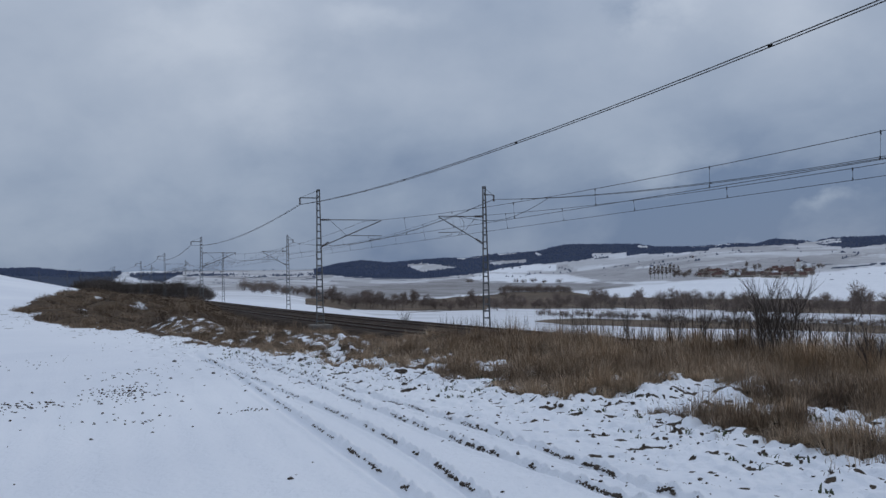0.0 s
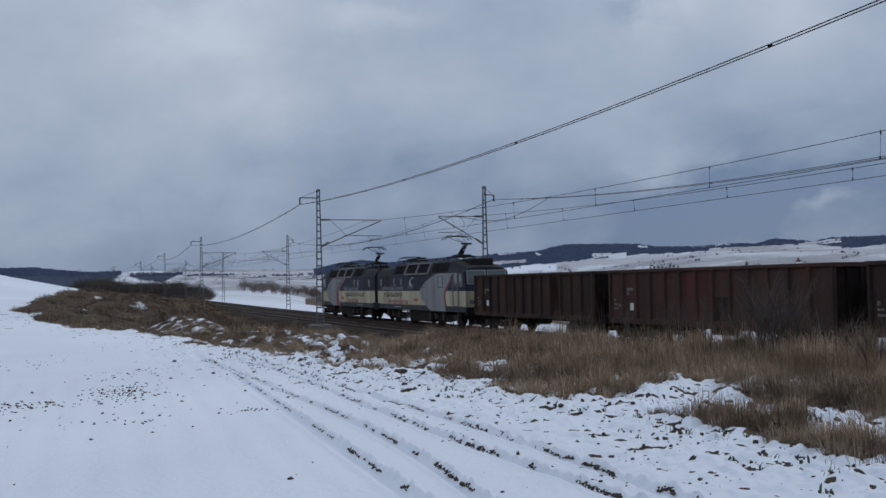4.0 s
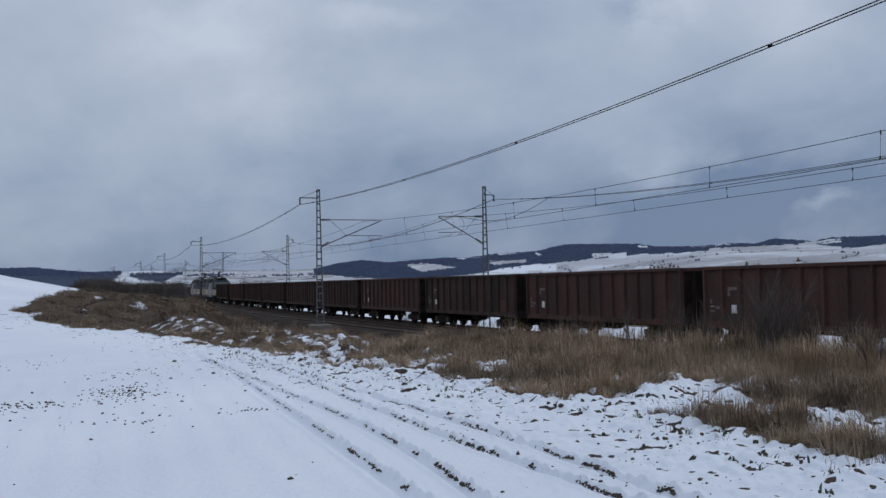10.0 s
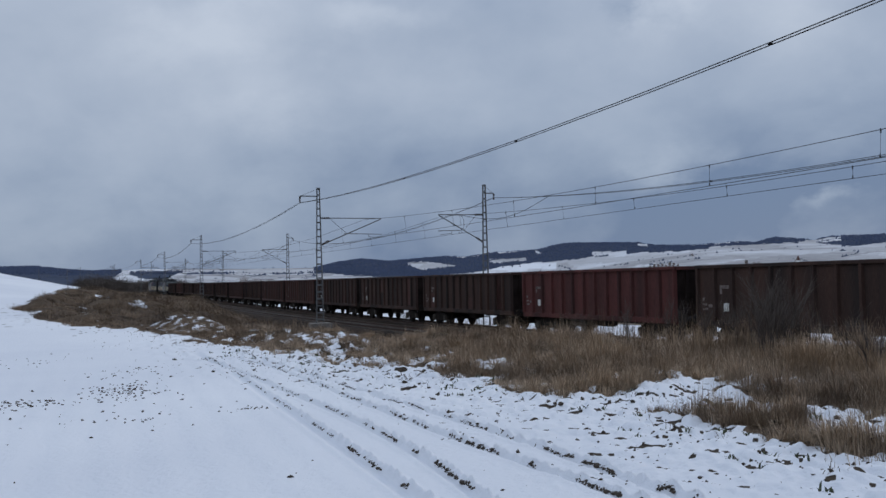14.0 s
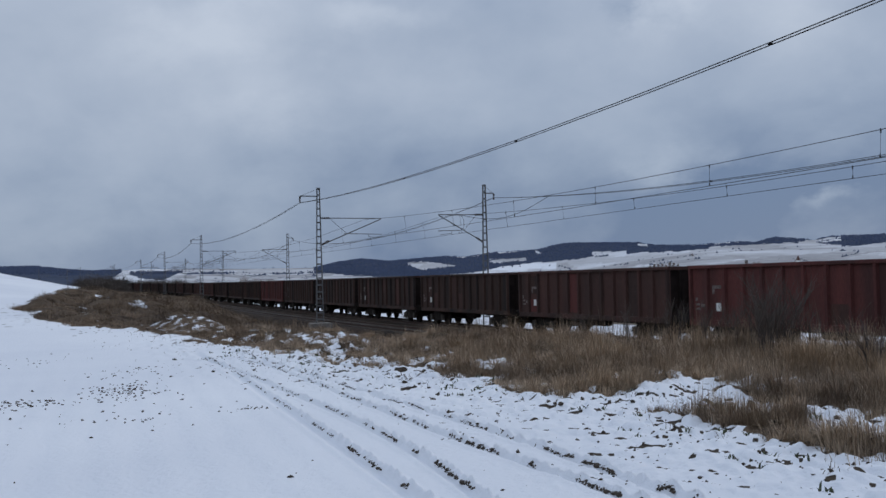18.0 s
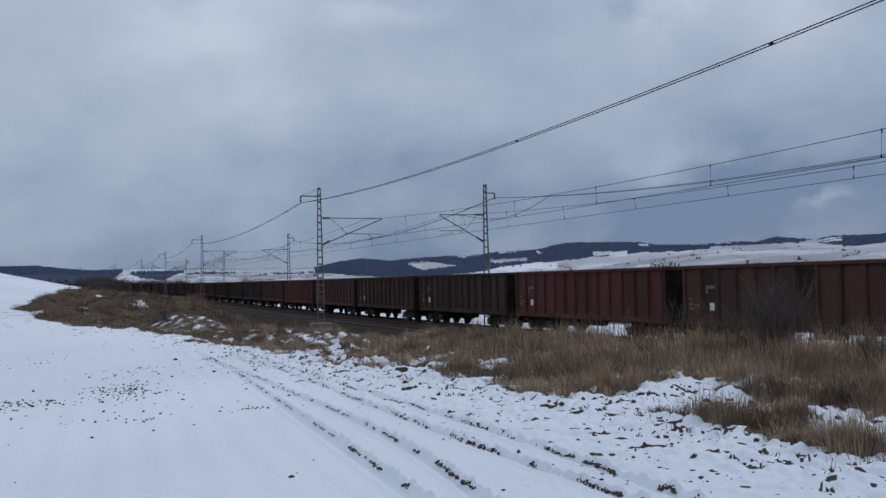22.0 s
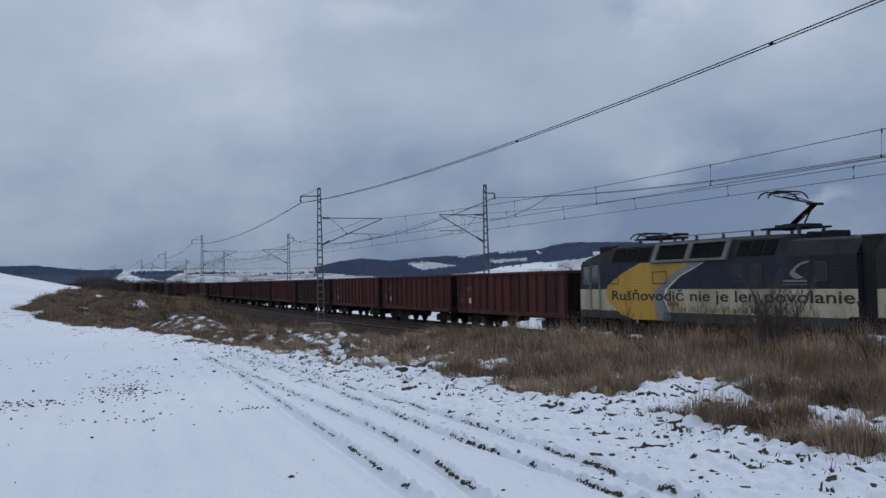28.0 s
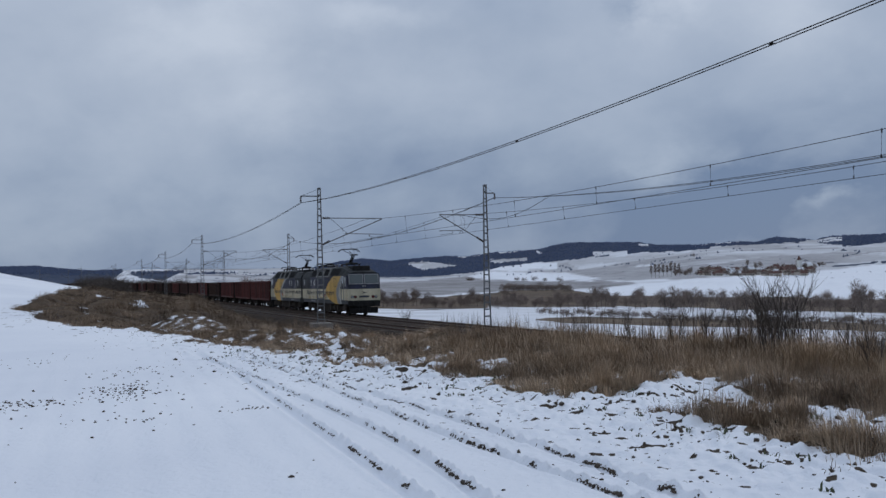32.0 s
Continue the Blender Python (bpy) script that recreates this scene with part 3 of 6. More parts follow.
    tan = band(hx, py, [700, 850, 900, 1010, 1060, 1568], [533, 522, 517, 516, 526, 528], [546, 547, 546, 545, 545, 551])
    tan = np.maximum(tan, band(hx, py, [945, 1010, 1200, 1568, 2200], [566, 563, 565, 568, 570], [568, 573, 577, 582, 585]))
    tan = np.maximum(tan, 0.8 * band(hx, py, [540, 700, 860], [528, 530, 536], [545, 552, 549]))
    tan = np.maximum(tan, 0.36 * smooth(545, 556, py))
    return wood, bare, tan


def cover(me, x, y, z, s, u, rough, hx, py, d):
    far = np.clip(smooth(150, 240, d) * smooth(8, 40, u) + smooth(420, 600, d), 0, 1)
    wood, bare, tan = far_cover(hx, py, d, x, y)
    grass = verge_mask(x, y, s, u, rough) * (1 - far)
    one = np.ones_like(grass)
    for name, cols in (("cover", (grass, wood * far, bare * far, one)), ("stubble", (tan * far, bare_soil(x, y, s, u, d) * (1 - far), tan * far, one))):
        a = me.color_attributes.new(name, "FLOAT_COLOR", "POINT")
        a.data.foreach_set("color", np.clip(np.stack(cols, 1), 0, 1).astype(np.float32).ravel())


def ground_material():
    m = bpy.data.materials.new("snow_over_soil_and_dry_grass")
    m.use_nodes = True
    nt = m.node_tree
    N, Lk = nt.nodes.new, nt.links.new
    b = nt.nodes["Principled BSDF"]
    geo = N("ShaderNodeNewGeometry")
    att = N("ShaderNodeVertexColor"); att.layer_name = "cover"
    att2 = N("ShaderNodeVertexColor"); att2.layer_name = "stubble"
    sep, sep2 = N("ShaderNodeSeparateColor"), N("ShaderNodeSeparateColor")
    Lk(att.outputs["Color"], sep.inputs[0]); Lk(att2.outputs["Color"], sep2.inputs[0])

    def noise_tex(scale, detail=5, rough=0.55):
        n = N("ShaderNodeTexNoise")
        n.inputs["Scale"].default_value, n.inputs["Detail"].default_value, n.inputs["Roughness"].default_value = scale, detail, rough
        Lk(geo.outputs["Position"], n.inputs["Vector"])
        return n.outputs["Fac"]

    def math_(op, a, bb):
        n = N("ShaderNodeMath"); n.operation = op
        for i, v in enumerate((a, bb)):
            if isinstance(v, (int, float)):
                n.inputs[i].default_value = v
            else:
                Lk(v, n.inputs[i])
        return n.outputs[0]

    def rng(v, a, bb, c=0.0, dd=1.0):
        n = N("ShaderNodeMapRange")
        for i, k in enumerate((a, bb, c, dd)):
            n.inputs[i + 1].default_value = k
        Lk(v, n.inputs[0])
        return n.outputs[0]

    def mix(f, a, bb):
        n = N("ShaderNodeMixRGB")
        for i, v in ((0, f), (1, a), (2, bb)):
            if isinstance(v, tuple):
                n.inputs[i].default_value = (*v, 1)
            else:
                Lk(v, n.inputs[i])
        return n.outputs[0]

    def ragged(v, n, amount, a=0.44, bb=0.58):
        return rng(math_("ADD", v, math_("MULTIPLY", math_("SUBTRACT", n, 0.5), amount)), a, bb)

    fine, mid, broad = noise_tex(14, 6, 0.6), noise_tex(1.7, 6, 0.6), noise_tex(0.16, 4)
    acre, wide = noise_tex(0.05, 6, 0.65), noise_tex(0.010, 5, 0.6)
    snow = mix(rng(broad, 0.35, 0.65), (0.76, 0.78, 0.82), (0.685, 0.71, 0.762))
    # grass floor kept dark, so bare patches look shaded between tussocks
    grass = mix(rng(mid, 0.35, 0.65), (0.120, 0.085, 0.058), (0.058, 0.042, 0.032))
    grass = mix(rng(fine, 0.45, 0.75), grass, (0.20, 0.145, 0.095))
    grass = mix(rng(broad, 0.46, 0.64, 0.0, 0.65), grass, (0.048, 0.037, 0.030))
    # wooded ground carries the same painted haze blue as the ridge trees
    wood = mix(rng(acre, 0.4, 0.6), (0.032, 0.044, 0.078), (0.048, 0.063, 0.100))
    bare = mix(rng(wide, 0.4, 0.62), (0.165, 0.155, 0.155), (0.27, 0.262, 0.27))
    bare = mix(rng(acre, 0.35, 0.75, 0.0, 0.4), bare, (0.50, 0.51, 0.54))
    tan = mix(rng(acre, 0.4, 0.62), (0.150, 0.115, 0.086), (0.070, 0.055, 0.045))
    c = mix(math_("MULTIPLY", sep.outputs[2], rng(wide, 0.30, 0.42, 0.75, 1.0)), snow, bare)
    c = mix(ragged(sep2.outputs[0], acre, 0.9), c, tan)
    soil = mix(rng(fine, 0.35, 0.7), (0.040, 0.032, 0.026), (0.078, 0.061, 0.047))
    c = mix(ragged(sep2.outputs[1], fine, 0.7), c, soil)
    c = mix(ragged(sep.outputs[0], math_("MULTIPLY", math_("ADD", fine, noise_tex(4.5, 4, 0.6)), 0.5), 2.2), c, grass)
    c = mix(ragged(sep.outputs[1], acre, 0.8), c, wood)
    Lk(c, b.inputs["Base Color"])
    b.inputs["Roughness"].default_value = 0.75
    b.inputs["Specular IOR Level"].default_value = 0.03
    bp = N("ShaderNodeBump"); bp.inputs["Distance"].default_value = 0.025; bp.inputs["Strength"].default_value = 0.8
    Lk(math_("ADD", fine, mid), bp.inputs["Height"]); Lk(bp.outputs[0], b.inputs["Normal"])
    return m


build_ground()


def build_tracks():
    """Ballast shoulders, sleepers and rails of both tracks."""
    s = np.concatenate([np.arange(-160, -10, 4.0), np.arange(-10, 420, 2.0)])
    prof = [(-6.9, -0.70), (-6.0, -0.20), (-5.8, -0.17), (-2.4, -0.16), (-2.06, -0.24), (-1.7, -0.16), (1.75, -0.17), (1.95, -0.2), (3.1, -0.85)]
    vs, fs = [], []
    n = len(prof)
    for i, a in enumerate(s):
        for j, (u, z) in enumerate(prof):
            vs.append(at(a, u, z + 0.025 * math.sin(a * 1.7 + j * 2.3)))
        if i:
            for j in range(n - 1):
                o, q = (i - 1) * n + j, i * n + j
                fs.append((o, o + 1, q + 1, q))
    me = bpy.data.meshes.new("ballast_bed")
    me.from_pydata(vs, [], fs)
    me.materials.append(M["ballast"])
    tagged(new("ballast_bed", me), "dark crushed stone ballast bed under two tracks", "ballast", kind="structure")


build_tracks()


def build_rails(u0, name):
    track = thing(name, "rusty steel railway track on concrete sleepers", "railway track", "parallel tracks")
    ss = np.concatenate([np.arange(-160, -10, 6.0), np.arange(-10, 425, 3.0)])
    sec = [(-0.07, -0.165), (-0.07, -0.15), (-0.012, -0.13), (-0.012, -0.035), (-0.036, -0.028), (-0.036, 0.0),
           (0.036, 0.0), (0.036, -0.028), (0.012, -0.035), (0.012, -0.13), (0.07, -0.15), (0.07, -0.165)]
    for side in (-0.7535, 0.7535):
        vs, fs, mi = [], [], []
        n = len(sec)
        for i, a in enumerate(ss):
            vs += [at(a, u0 + side + w, z) for w, z in sec]
            if i:
                for j in range(n):
                    o, q = (i - 1) * n, i * n
                    fs.append((o + j, o + (j + 1) % n, q + (j + 1) % n, q + j))
                    mi.append(1 if j == 5 else 0)
        me = bpy.data.meshes.new("rail")
        me.from_pydata(vs, [], fs)
        me.materials.append(M["rail"]); me.materials.append(M["rail_top"])
        me.polygons.foreach_set("material_index", mi)
        part("rail", me, None, track)
    return track


TRACKS = [build_rails(-TS, "railway_track"), build_rails(0.0, "railway_track")]


def sleeper_mesh():
    bm = bmesh.new()
    poly(bm, [(-0.15, -0.20), (-0.12, 0.0), (0.12, 0.0), (0.15, -0.20)], -1.21, 1.21)
    return to_mesh("sleeper", bm, M["sleeper"])


SLEEPER = sleeper_mesh()
for tr, u0 in zip(TRACKS, (-TS, 0.0)):
    for k in range(170):
        o = part("sleeper", SLEEPER, None, tr)
        o.matrix_world = along(12.0 + k * 0.61, u0, -0.145)

# ---- overhead line ----
SPAN, S_NEAR, S_FAR = 62.778, 61.2, 57.16
U_NEAR, U_FAR = -TS - 3.13, 3.03
CW, MW = 5.72, 7.0     # contact and carrying wire over the rails


def lattice_mast(s, u, way, reach=0.0, lift=0.0):
    """A two-legged battened steel mast with a feeder bracket and a hinged cantilever. way: +1 arm towards +u."""
    m = along(s, u, lift)
    mast = thing("catenary_mast", "grey battened lattice steel mast on a concrete footing beside the track", "catenary mast", "overhead line masts", m)
    # local x along the line, y towards the field side (-u)
    t = -way
    bm = bmesh.new()
    box(bm, -0.6, 0.6, -0.68, 0.68, -1.0, 0.14 if way > 0 else -0.42, 0.04)
    part("footing", bm, M["concrete"], mast, "weathered concrete footing block")
    for e in (-1, 1):
        bm = bmesh.new()
        # a channel section: web and two flanges, leaning in towards the top
        for dx, w in ((0.0, 0.022), (-0.055, 0.03), (0.055, 0.03)):
            rod(bm, (dx, e * 0.235, 0.1 if way > 0 else -0.43), (dx, e * 0.085, 9.0), w, 4)
        part("leg", bm, M["mast"], mast)
    for i in range(19):
        z = 0.35 + i * 0.46
        w = 0.235 - 0.15 * z / 9.0
        bm = bmesh.new()
        for dx in (-0.06, 0.06):
            box(bm, dx - 0.006, dx + 0.006, -w, w, z - 0.045, z + 0.045)
        part("batten", bm, M["mast"], mast)
    bm = bmesh.new()
    box(bm, -0.12, 0.12, -0.1, 0.1, 8.98, 9.12, 0.01)
    part("cap", bm, M["mast"], mast)
    # feeder bracket away from the track
    bm = bmesh.new()
    fb = 1.25 if way > 0 else 0.7
    rod(bm, (0, 0, 8.55), (0, -t * fb, 8.55), 0.04)
    rod(bm, (0, 0, 9.05), (0, -t * (fb - 0.1), 8.58), 0.012, 4)
    part("feeder_bracket", bm, M["mast"], mast)
    bm = bmesh.new()
    for k in range(4):
        rod(bm, (0, -t * fb, 8.5 - k * 0.1), (0, -t * fb, 8.44 - k * 0.1), 0.07, 8)
    rod(bm, (0, -t * fb, 8.55), (0, -t * fb, 8.1), 0.025)
    part("feeder_insulator", bm, M["insul"], mast, "brown feeder insulator string")
    # cantilever
    r = (4.35 if way > 0 else 3.3) + reach
    bm = bmesh.new()
    rod(bm, (0, t * 0.2, 7.1), (0, t * r, 7.1), 0.03)
    part("top_tube", bm, M["mast"], mast)
    bm = bmesh.new()
    rod(bm, (0, t * 0.15, 5.30), (0, t * r, 7.05), 0.035)
    part("diagonal_tube", bm, M["mast"], mast)
    bm = bmesh.new()
    rod(bm, (0, t * (r - 2.6 if way > 0 else r - 1.5), 6.06), (0, t * (r + 0.05), 6.02), 0.025)
    part("register_tube", bm, M["mast"], mast)
    bm = bmesh.new()
    rod(bm, (0, t * (r - 0.9), 6.03), (0, t * (r - 0.9), 5.85), 0.02)
    rod(bm, (0, t * (r - 0.9), 5.87), (0, t * (r - 0.05), 5.76), 0.014)
    part("steady_arm", bm, M["mast"], mast)
    bm = bmesh.new()
    rod(bm, (0, t * (0.75 if way > 0 else 0.6), 7.08), (0, t * (1.9 if way > 0 else 1.5), 6.08), 0.012, 4)
    part("brace_wire", bm, M["wire"], mast)
    for z0, z1, y0, y1 in ((7.1, 7.1, 0.12, 0.75), (5.32, 5.62, 0.2, 0.7)):
        bm = bmesh.new()
        for k in range(5):
            f0, f1 = k / 5, k / 5 + 0.1
            rod(bm, (0, t * (y0 + (y1 - y0) * f0), z0 + (z1 - z0) * f0), (0, t * (y0 + (y1 - y0) * f1), z0 + (z1 - z0) * f1), 0.075, 8)
        part("insulator", bm, M["insul"], mast, "brown ribbed porcelain insulator")
    return mast


OUT, LIFT = 3.75, 0.3  # the supports beside the camera stand further out and a little higher


def near_out(i):
    return OUT if i < 0 else 0.0


for i in range(-1, 7):
    lattice_mast(S_NEAR + i * SPAN, U_NEAR - near_out(i), 1, near_out(i), LIFT if i < 0 else 0.0)
    lattice_mast(S_FAR + i * SPAN, U_FAR, -1, 0.0, LIFT if i < 0 else 0.0)


def chord(a, b, sag, n=24):
    """A wire hung straight between two supports."""
    return [a.lerp(b, k / n) - Vector((0, 0, 4 * sag * (k / n) * (1 - k / n))) for k in range(n + 1)]


def wire(name, pts, r, parent, n=4):
    return part(name, tube_mesh(name, [pts], r, n, M["wire"]), None, parent)


def build_wires():
    for uc, s0, um, ud, fs, near in ((-TS, S_NEAR, U_NEAR, -1.25, 0.85, True), (0.0, S_FAR, U_FAR, 0.7, 1.45, False)):
        g = thing("overhead_line", "dark oxidised copper contact and carrying wires with droppers", "overhead wire", "overhead lines")
        f = thing("feeder_cable", "pair of dark feeder conductors hung from mast brackets", "power cable", "feeder cables")
        for i in range(-1, 6):
            a, b = s0 + i * SPAN, s0 + (i + 1) * SPAN
            z1, z2 = 0.15 * (-1) ** i, -0.15 * (-1) ** i
            up = LIFT if i < 0 else 0.0
            cs, ks = (0.75, 0.16) if near else (0.92, 0.03)
            car0, car1 = at(a, uc, MW + up), at(b, uc, MW)
            con0, con1 = at(a, uc + z1, CW + up), at(b, uc + z2, CW)
            wire("carrying_wire", chord(car0, car1, cs), 0.0105, g)
            wire("contact_wire", chord(con0, con1, ks), 0.010, g)
            for k in range(8 if near else 10):
                q = 0.092 + 0.1125 * k if near else 0.06 + 0.0997 * k
                p0 = car0.lerp(car1, q) - Vector((0, 0, 4 * cs * q * (1 - q)))
                p1 = con0.lerp(con1, q) - Vector((0, 0, 4 * ks * q * (1 - q)))
                bm = bmesh.new()
                rod(bm, p0, p1, 0.006, 4)
                rod(bm, p0 + Vector((0, 0, 0.03)), p0 - Vector((0, 0, 0.09)), 0.022, 5)
                rod(bm, p1 + Vector((0, 0, 0.10)), p1, 0.022, 5)
                part("dropper", bm, M["wire"], g)
            ua = um + ud - (near_out(i) if near else 0)
            ub = um + ud - (near_out(i + 1) if near else 0)
            fa, fb = at(a, ua, 8.1 if near else 8.25 + 1.5 * up), at(b, ub, 8.1 if near else 8.25)
            side = Vector((math.cos(PHI), math.sin(PHI), 0)) * 0.05
            wire("conductor", chord(fa - side, fb - side, fs), 0.0135, f, 5)
            wire("conductor", chord(fa + side, fb + side, fs * 1.03), 0.0135, f, 5)
            mid = chord(fa, fb, fs * 1.015, 96)
            for k in (7, 25, 44, 62, 77, 90):
                bm = bmesh.new()
                d = (mid[k + 1] - mid[k - 1]).normalized()
                rod(bm, mid[k] - d * 0.04, mid[k] + d * 0.04, 0.036, 8)
                part("spacer_clamp", bm, M["black"], f)
        if not near:
            # slack jumper from the feeder down to the carrying and contact wires
            p, q = at(S_FAR - 8.0, U_FAR + 0.7, 7.75), at(S_FAR - 3.0, 0.0, 6.85)
            pts = [p.lerp(q, k / 12) - Vector((0, 0, 0.75 * math.sin(math.pi * k / 12))) for k in range(13)]
            wire("jumper", pts, 0.014, g)
            r = at(S_FAR - 2.6, 0.0, 5.75)
            wire("jumper", [q, q.lerp(r, 0.3) + Vector((0.25, 0, 0)), q.lerp(r, 0.7) + Vector((0.3, 0, 0)), r], 0.014, g)


build_wires()

# ---- the train ----
WL, LL = 14.04, 17.21
NW = 31


def travelled(t):
    return 17.655 * t - 0.27


def wheel_mesh(r):
    bm = bmesh.new()
    rod(bm, (0, -1.0, 0), (0, 1.0, 0), 0.085, 10)
    for e in (-1, 1):
        rod(bm, (0, e * 0.68, 0), (0, e * 0.82, 0), r, 28)
        rod(bm, (0, e * 0.66, 0), (0, e * 0.685, 0), r + 0.03, 28)
        rod(bm, (0, e * 0.82, 0), (0, e * 0.84, 0), r * 0.8, 24)
        for k in range(4):
            w = k * math.pi / 2
            rod(bm, (0.3 * r * math.cos(w), e * 0.835, 0.3 * r * math.sin(w)), (0.3 * r * math.cos(w), e * 0.86, 0.3 * r * math.sin(w)), 0.05, 8)
    return to_mesh("wheelset", bm, M["under"])


WHEELS = {r: wheel_mesh(r) for r in (0.46, 0.61)}


def wheelset(parent, x, r):
    o = part("wheelset", WHEELS[r], None, parent)
    o.matrix_parent_inverse = Matrix.Translation((x, 0, r))
    return o


def bogie(parent, xc, base, r, beam):
    b = new("bogie")
    b.parent = parent
    bm = bmesh.new()
    h = base / 2
    for e in (-1, 1):
        poly(bm, [(xc - h - 0.35, 0.62), (xc - h - 0.35, 0.44), (xc - h + 0.35, 0.40), (xc - 0.45, 0.30), (xc + 0.45, 0.30), (xc + h - 0.35, 0.40),
                  (xc + h + 0.35, 0.44), (xc + h + 0.35, 0.62), (xc + 0.5, 0.78), (xc - 0.5, 0.78)], e * 0.95, e * 1.06)
    box(bm, xc - 0.25, xc + 0.25, -1.0, 1.0, 0.42, 0.72)
    part("bogie_frame", bm, beam, b)
    for e in (-1, 1):
        for k in (-1, 1):
            bm = bmesh.new()
            box(bm, xc + k * h - 0.17, xc + k * h + 0.17, min(e * 1.0, e * 1.16), max(e * 1.0, e * 1.16), r - 0.18, r + 0.18, 0.03)
            part("axle_box", bm, M["bogie_dust"], b)
            for q in (-0.28, 0.28) if r > 0.5 else ():
                x = xc + k * h + q
                bm = bmesh.new()
                rod(bm, (x, e * 1.09, r - 0.10), (x, e * 1.09, r + 0.24), 0.065, 10)
                part("coil_spring", bm, M["bogie_dust"], b)
    for k in (-1, 1):
        wheelset(b, xc + k * h, r)
    return b


def buffer_mesh():
    bm = bmesh.new()
    rod(bm, (0, 0, 0), (0.33, 0, 0), 0.11, 12)
    rod(bm, (0.33, 0, 0), (0.62, 0, 0), 0.075, 12)
    rod(bm, (0.58, 0, 0), (0.63, 0, 0), 0.225, 20)
    return to_mesh("buffer", bm, M["black"])


BUF = buffer_mesh()


def add_buffers(parent, x):
    for sx in (-1, 1):
        for sy in (-1, 1):
            o = part("buffer", BUF, None, parent)
            o.matrix_local = pose(sx * x, sy * 0.875, 1.05, 0, 0, 0 if sx > 0 else 180)


def rib_mesh(z0, z1):
    bm = bmesh.new()
    poly(bm, [(-0.085, 0), (-0.05, 0.11), (0.05, 0.11), (0.085, 0)], z0, z1)
    for v in bm.verts:
        x, y, z = v.co
        v.co = (x, z, y)
    bmesh.ops.recalc_face_normals(bm, faces=bm.faces)
    return bm


def wagon_master(matname):
    m = M[matname]
    w = thing("gondola_wagon", "", "freight wagon", "wagons of the ore train")
    L2 = 6.39
    zb, zt = 0.98, 3.13
    for e, nm in ((1, "side_wall"), (-1, "side_wall")):
        bm = bmesh.new()
        box(bm, -L2, L2, min(e * 1.33, e * 1.365), max(e * 1.33, e * 1.365), zb, zt - 0.1)
        part(nm, bm, m, w)
        bm = bmesh.new()
        box(bm, -L2 - 0.02, L2 + 0.02, min(e * 1.30, e * 1.46), max(e * 1.30, e * 1.46), zt - 0.13, zt, 0.02)
        part("top_rail", bm, m, w)
        bm = bmesh.new()
        box(bm, -L2, L2, min(e * 1.25, e * 1.44), max(e * 1.25, e * 1.44), zb - 0.12, zb + 0.10, 0.015)
        part("side_sill", bm, m, w)
    rm = None
    for e in (1, -1):
        for k in range(14):
            x = -L2 + 0.09 + k * (2 * L2 - 0.18) / 13
            if rm is None:
                rm = to_mesh("rib", rib_mesh(zb + 0.08, zt - 0.12), m)
            o = part("rib", rm, None, w)
            o.matrix_local = pose(x, e * 1.365, 0, 0, 0, 0 if e > 0 else 180)
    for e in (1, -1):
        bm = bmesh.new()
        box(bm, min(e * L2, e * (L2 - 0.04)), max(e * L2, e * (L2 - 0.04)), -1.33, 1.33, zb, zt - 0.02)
        # wall and ribs painted dark for the shade between wagons
        part("end_wall", bm, M["sooty_shaded_end"], w)
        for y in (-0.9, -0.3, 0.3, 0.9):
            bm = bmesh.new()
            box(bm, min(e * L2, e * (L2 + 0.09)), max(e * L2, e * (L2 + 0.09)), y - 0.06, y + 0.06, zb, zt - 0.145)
            part("end_rib", bm, M["sooty_shaded_end"], w)
        bm = bmesh.new()
        box(bm, min(e * L2, e * (L2 + 0.1)), max(e * L2, e * (L2 + 0.1)), -1.4, 1.4, zt - 0.14, zt - 0.003)
        part("end_rail", bm, m, w)
        bm = bmesh.new()
        box(bm, min(e * (L2 - 0.2), e * (L2 + 0.02)), max(e * (L2 - 0.2), e * (L2 + 0.02)), -1.3, 1.3, 0.80, 1.2)
        part("headstock", bm, M["under"], w)
    bm = bmesh.new()
    box(bm, -L2 + 0.05, L2 - 0.05, -1.3, 1.3, 1.1, 1.16)
    part("floor", bm, M["under"], w)
    bm = bmesh.new()
    for y in (-0.35, 0.35):
        box(bm, -L2, L2, y - 0.08, y + 0.08, 0.72, 1.1)
    for x in (-2.2, -0.8, 0.8, 2.2):
        box(bm, x - 0.08, x + 0.08, -1.25, 1.25, 0.85, 1.1)
    box(bm, -0.9, 0.3, 0.45, 0.95, 0.55, 0.9, 0.1)
    part("underframe", bm, M["under"], w)
    for x in (-4.5, 4.5):
        bogie(w, x, 1.8, 0.46, M["under"])
    add_buffers(w, L2)
    bm = bmesh.new()
    box(bm, L2 - 2.0 + 0.25, L2 - 2.0 + 0.52, 1.366, 1.372, 1.42, 1.72)
    part("label_plate", bm, M["white"], w, "small white label plate")
    for k, (a, z, ww, hh) in enumerate(((0.3, 1.62, 0.25, 0.08), (0.3, 1.45, 0.30, 0.08), (0.62, 1.55, 0.22, 0.12), (1.28, 2.25, 0.5, 0.12), (1.28, 2.05, 0.12, 0.2), (0.3, 1.78, 0.12, 0.14))):
        bm = bmesh.new()
        box(bm, L2 - a - ww, L2 - a, 1.366, 1.371, z, z + hh)
        part("faded_marking", bm, M["grey_mark"], w, "faded chalky marking bar")
    return w


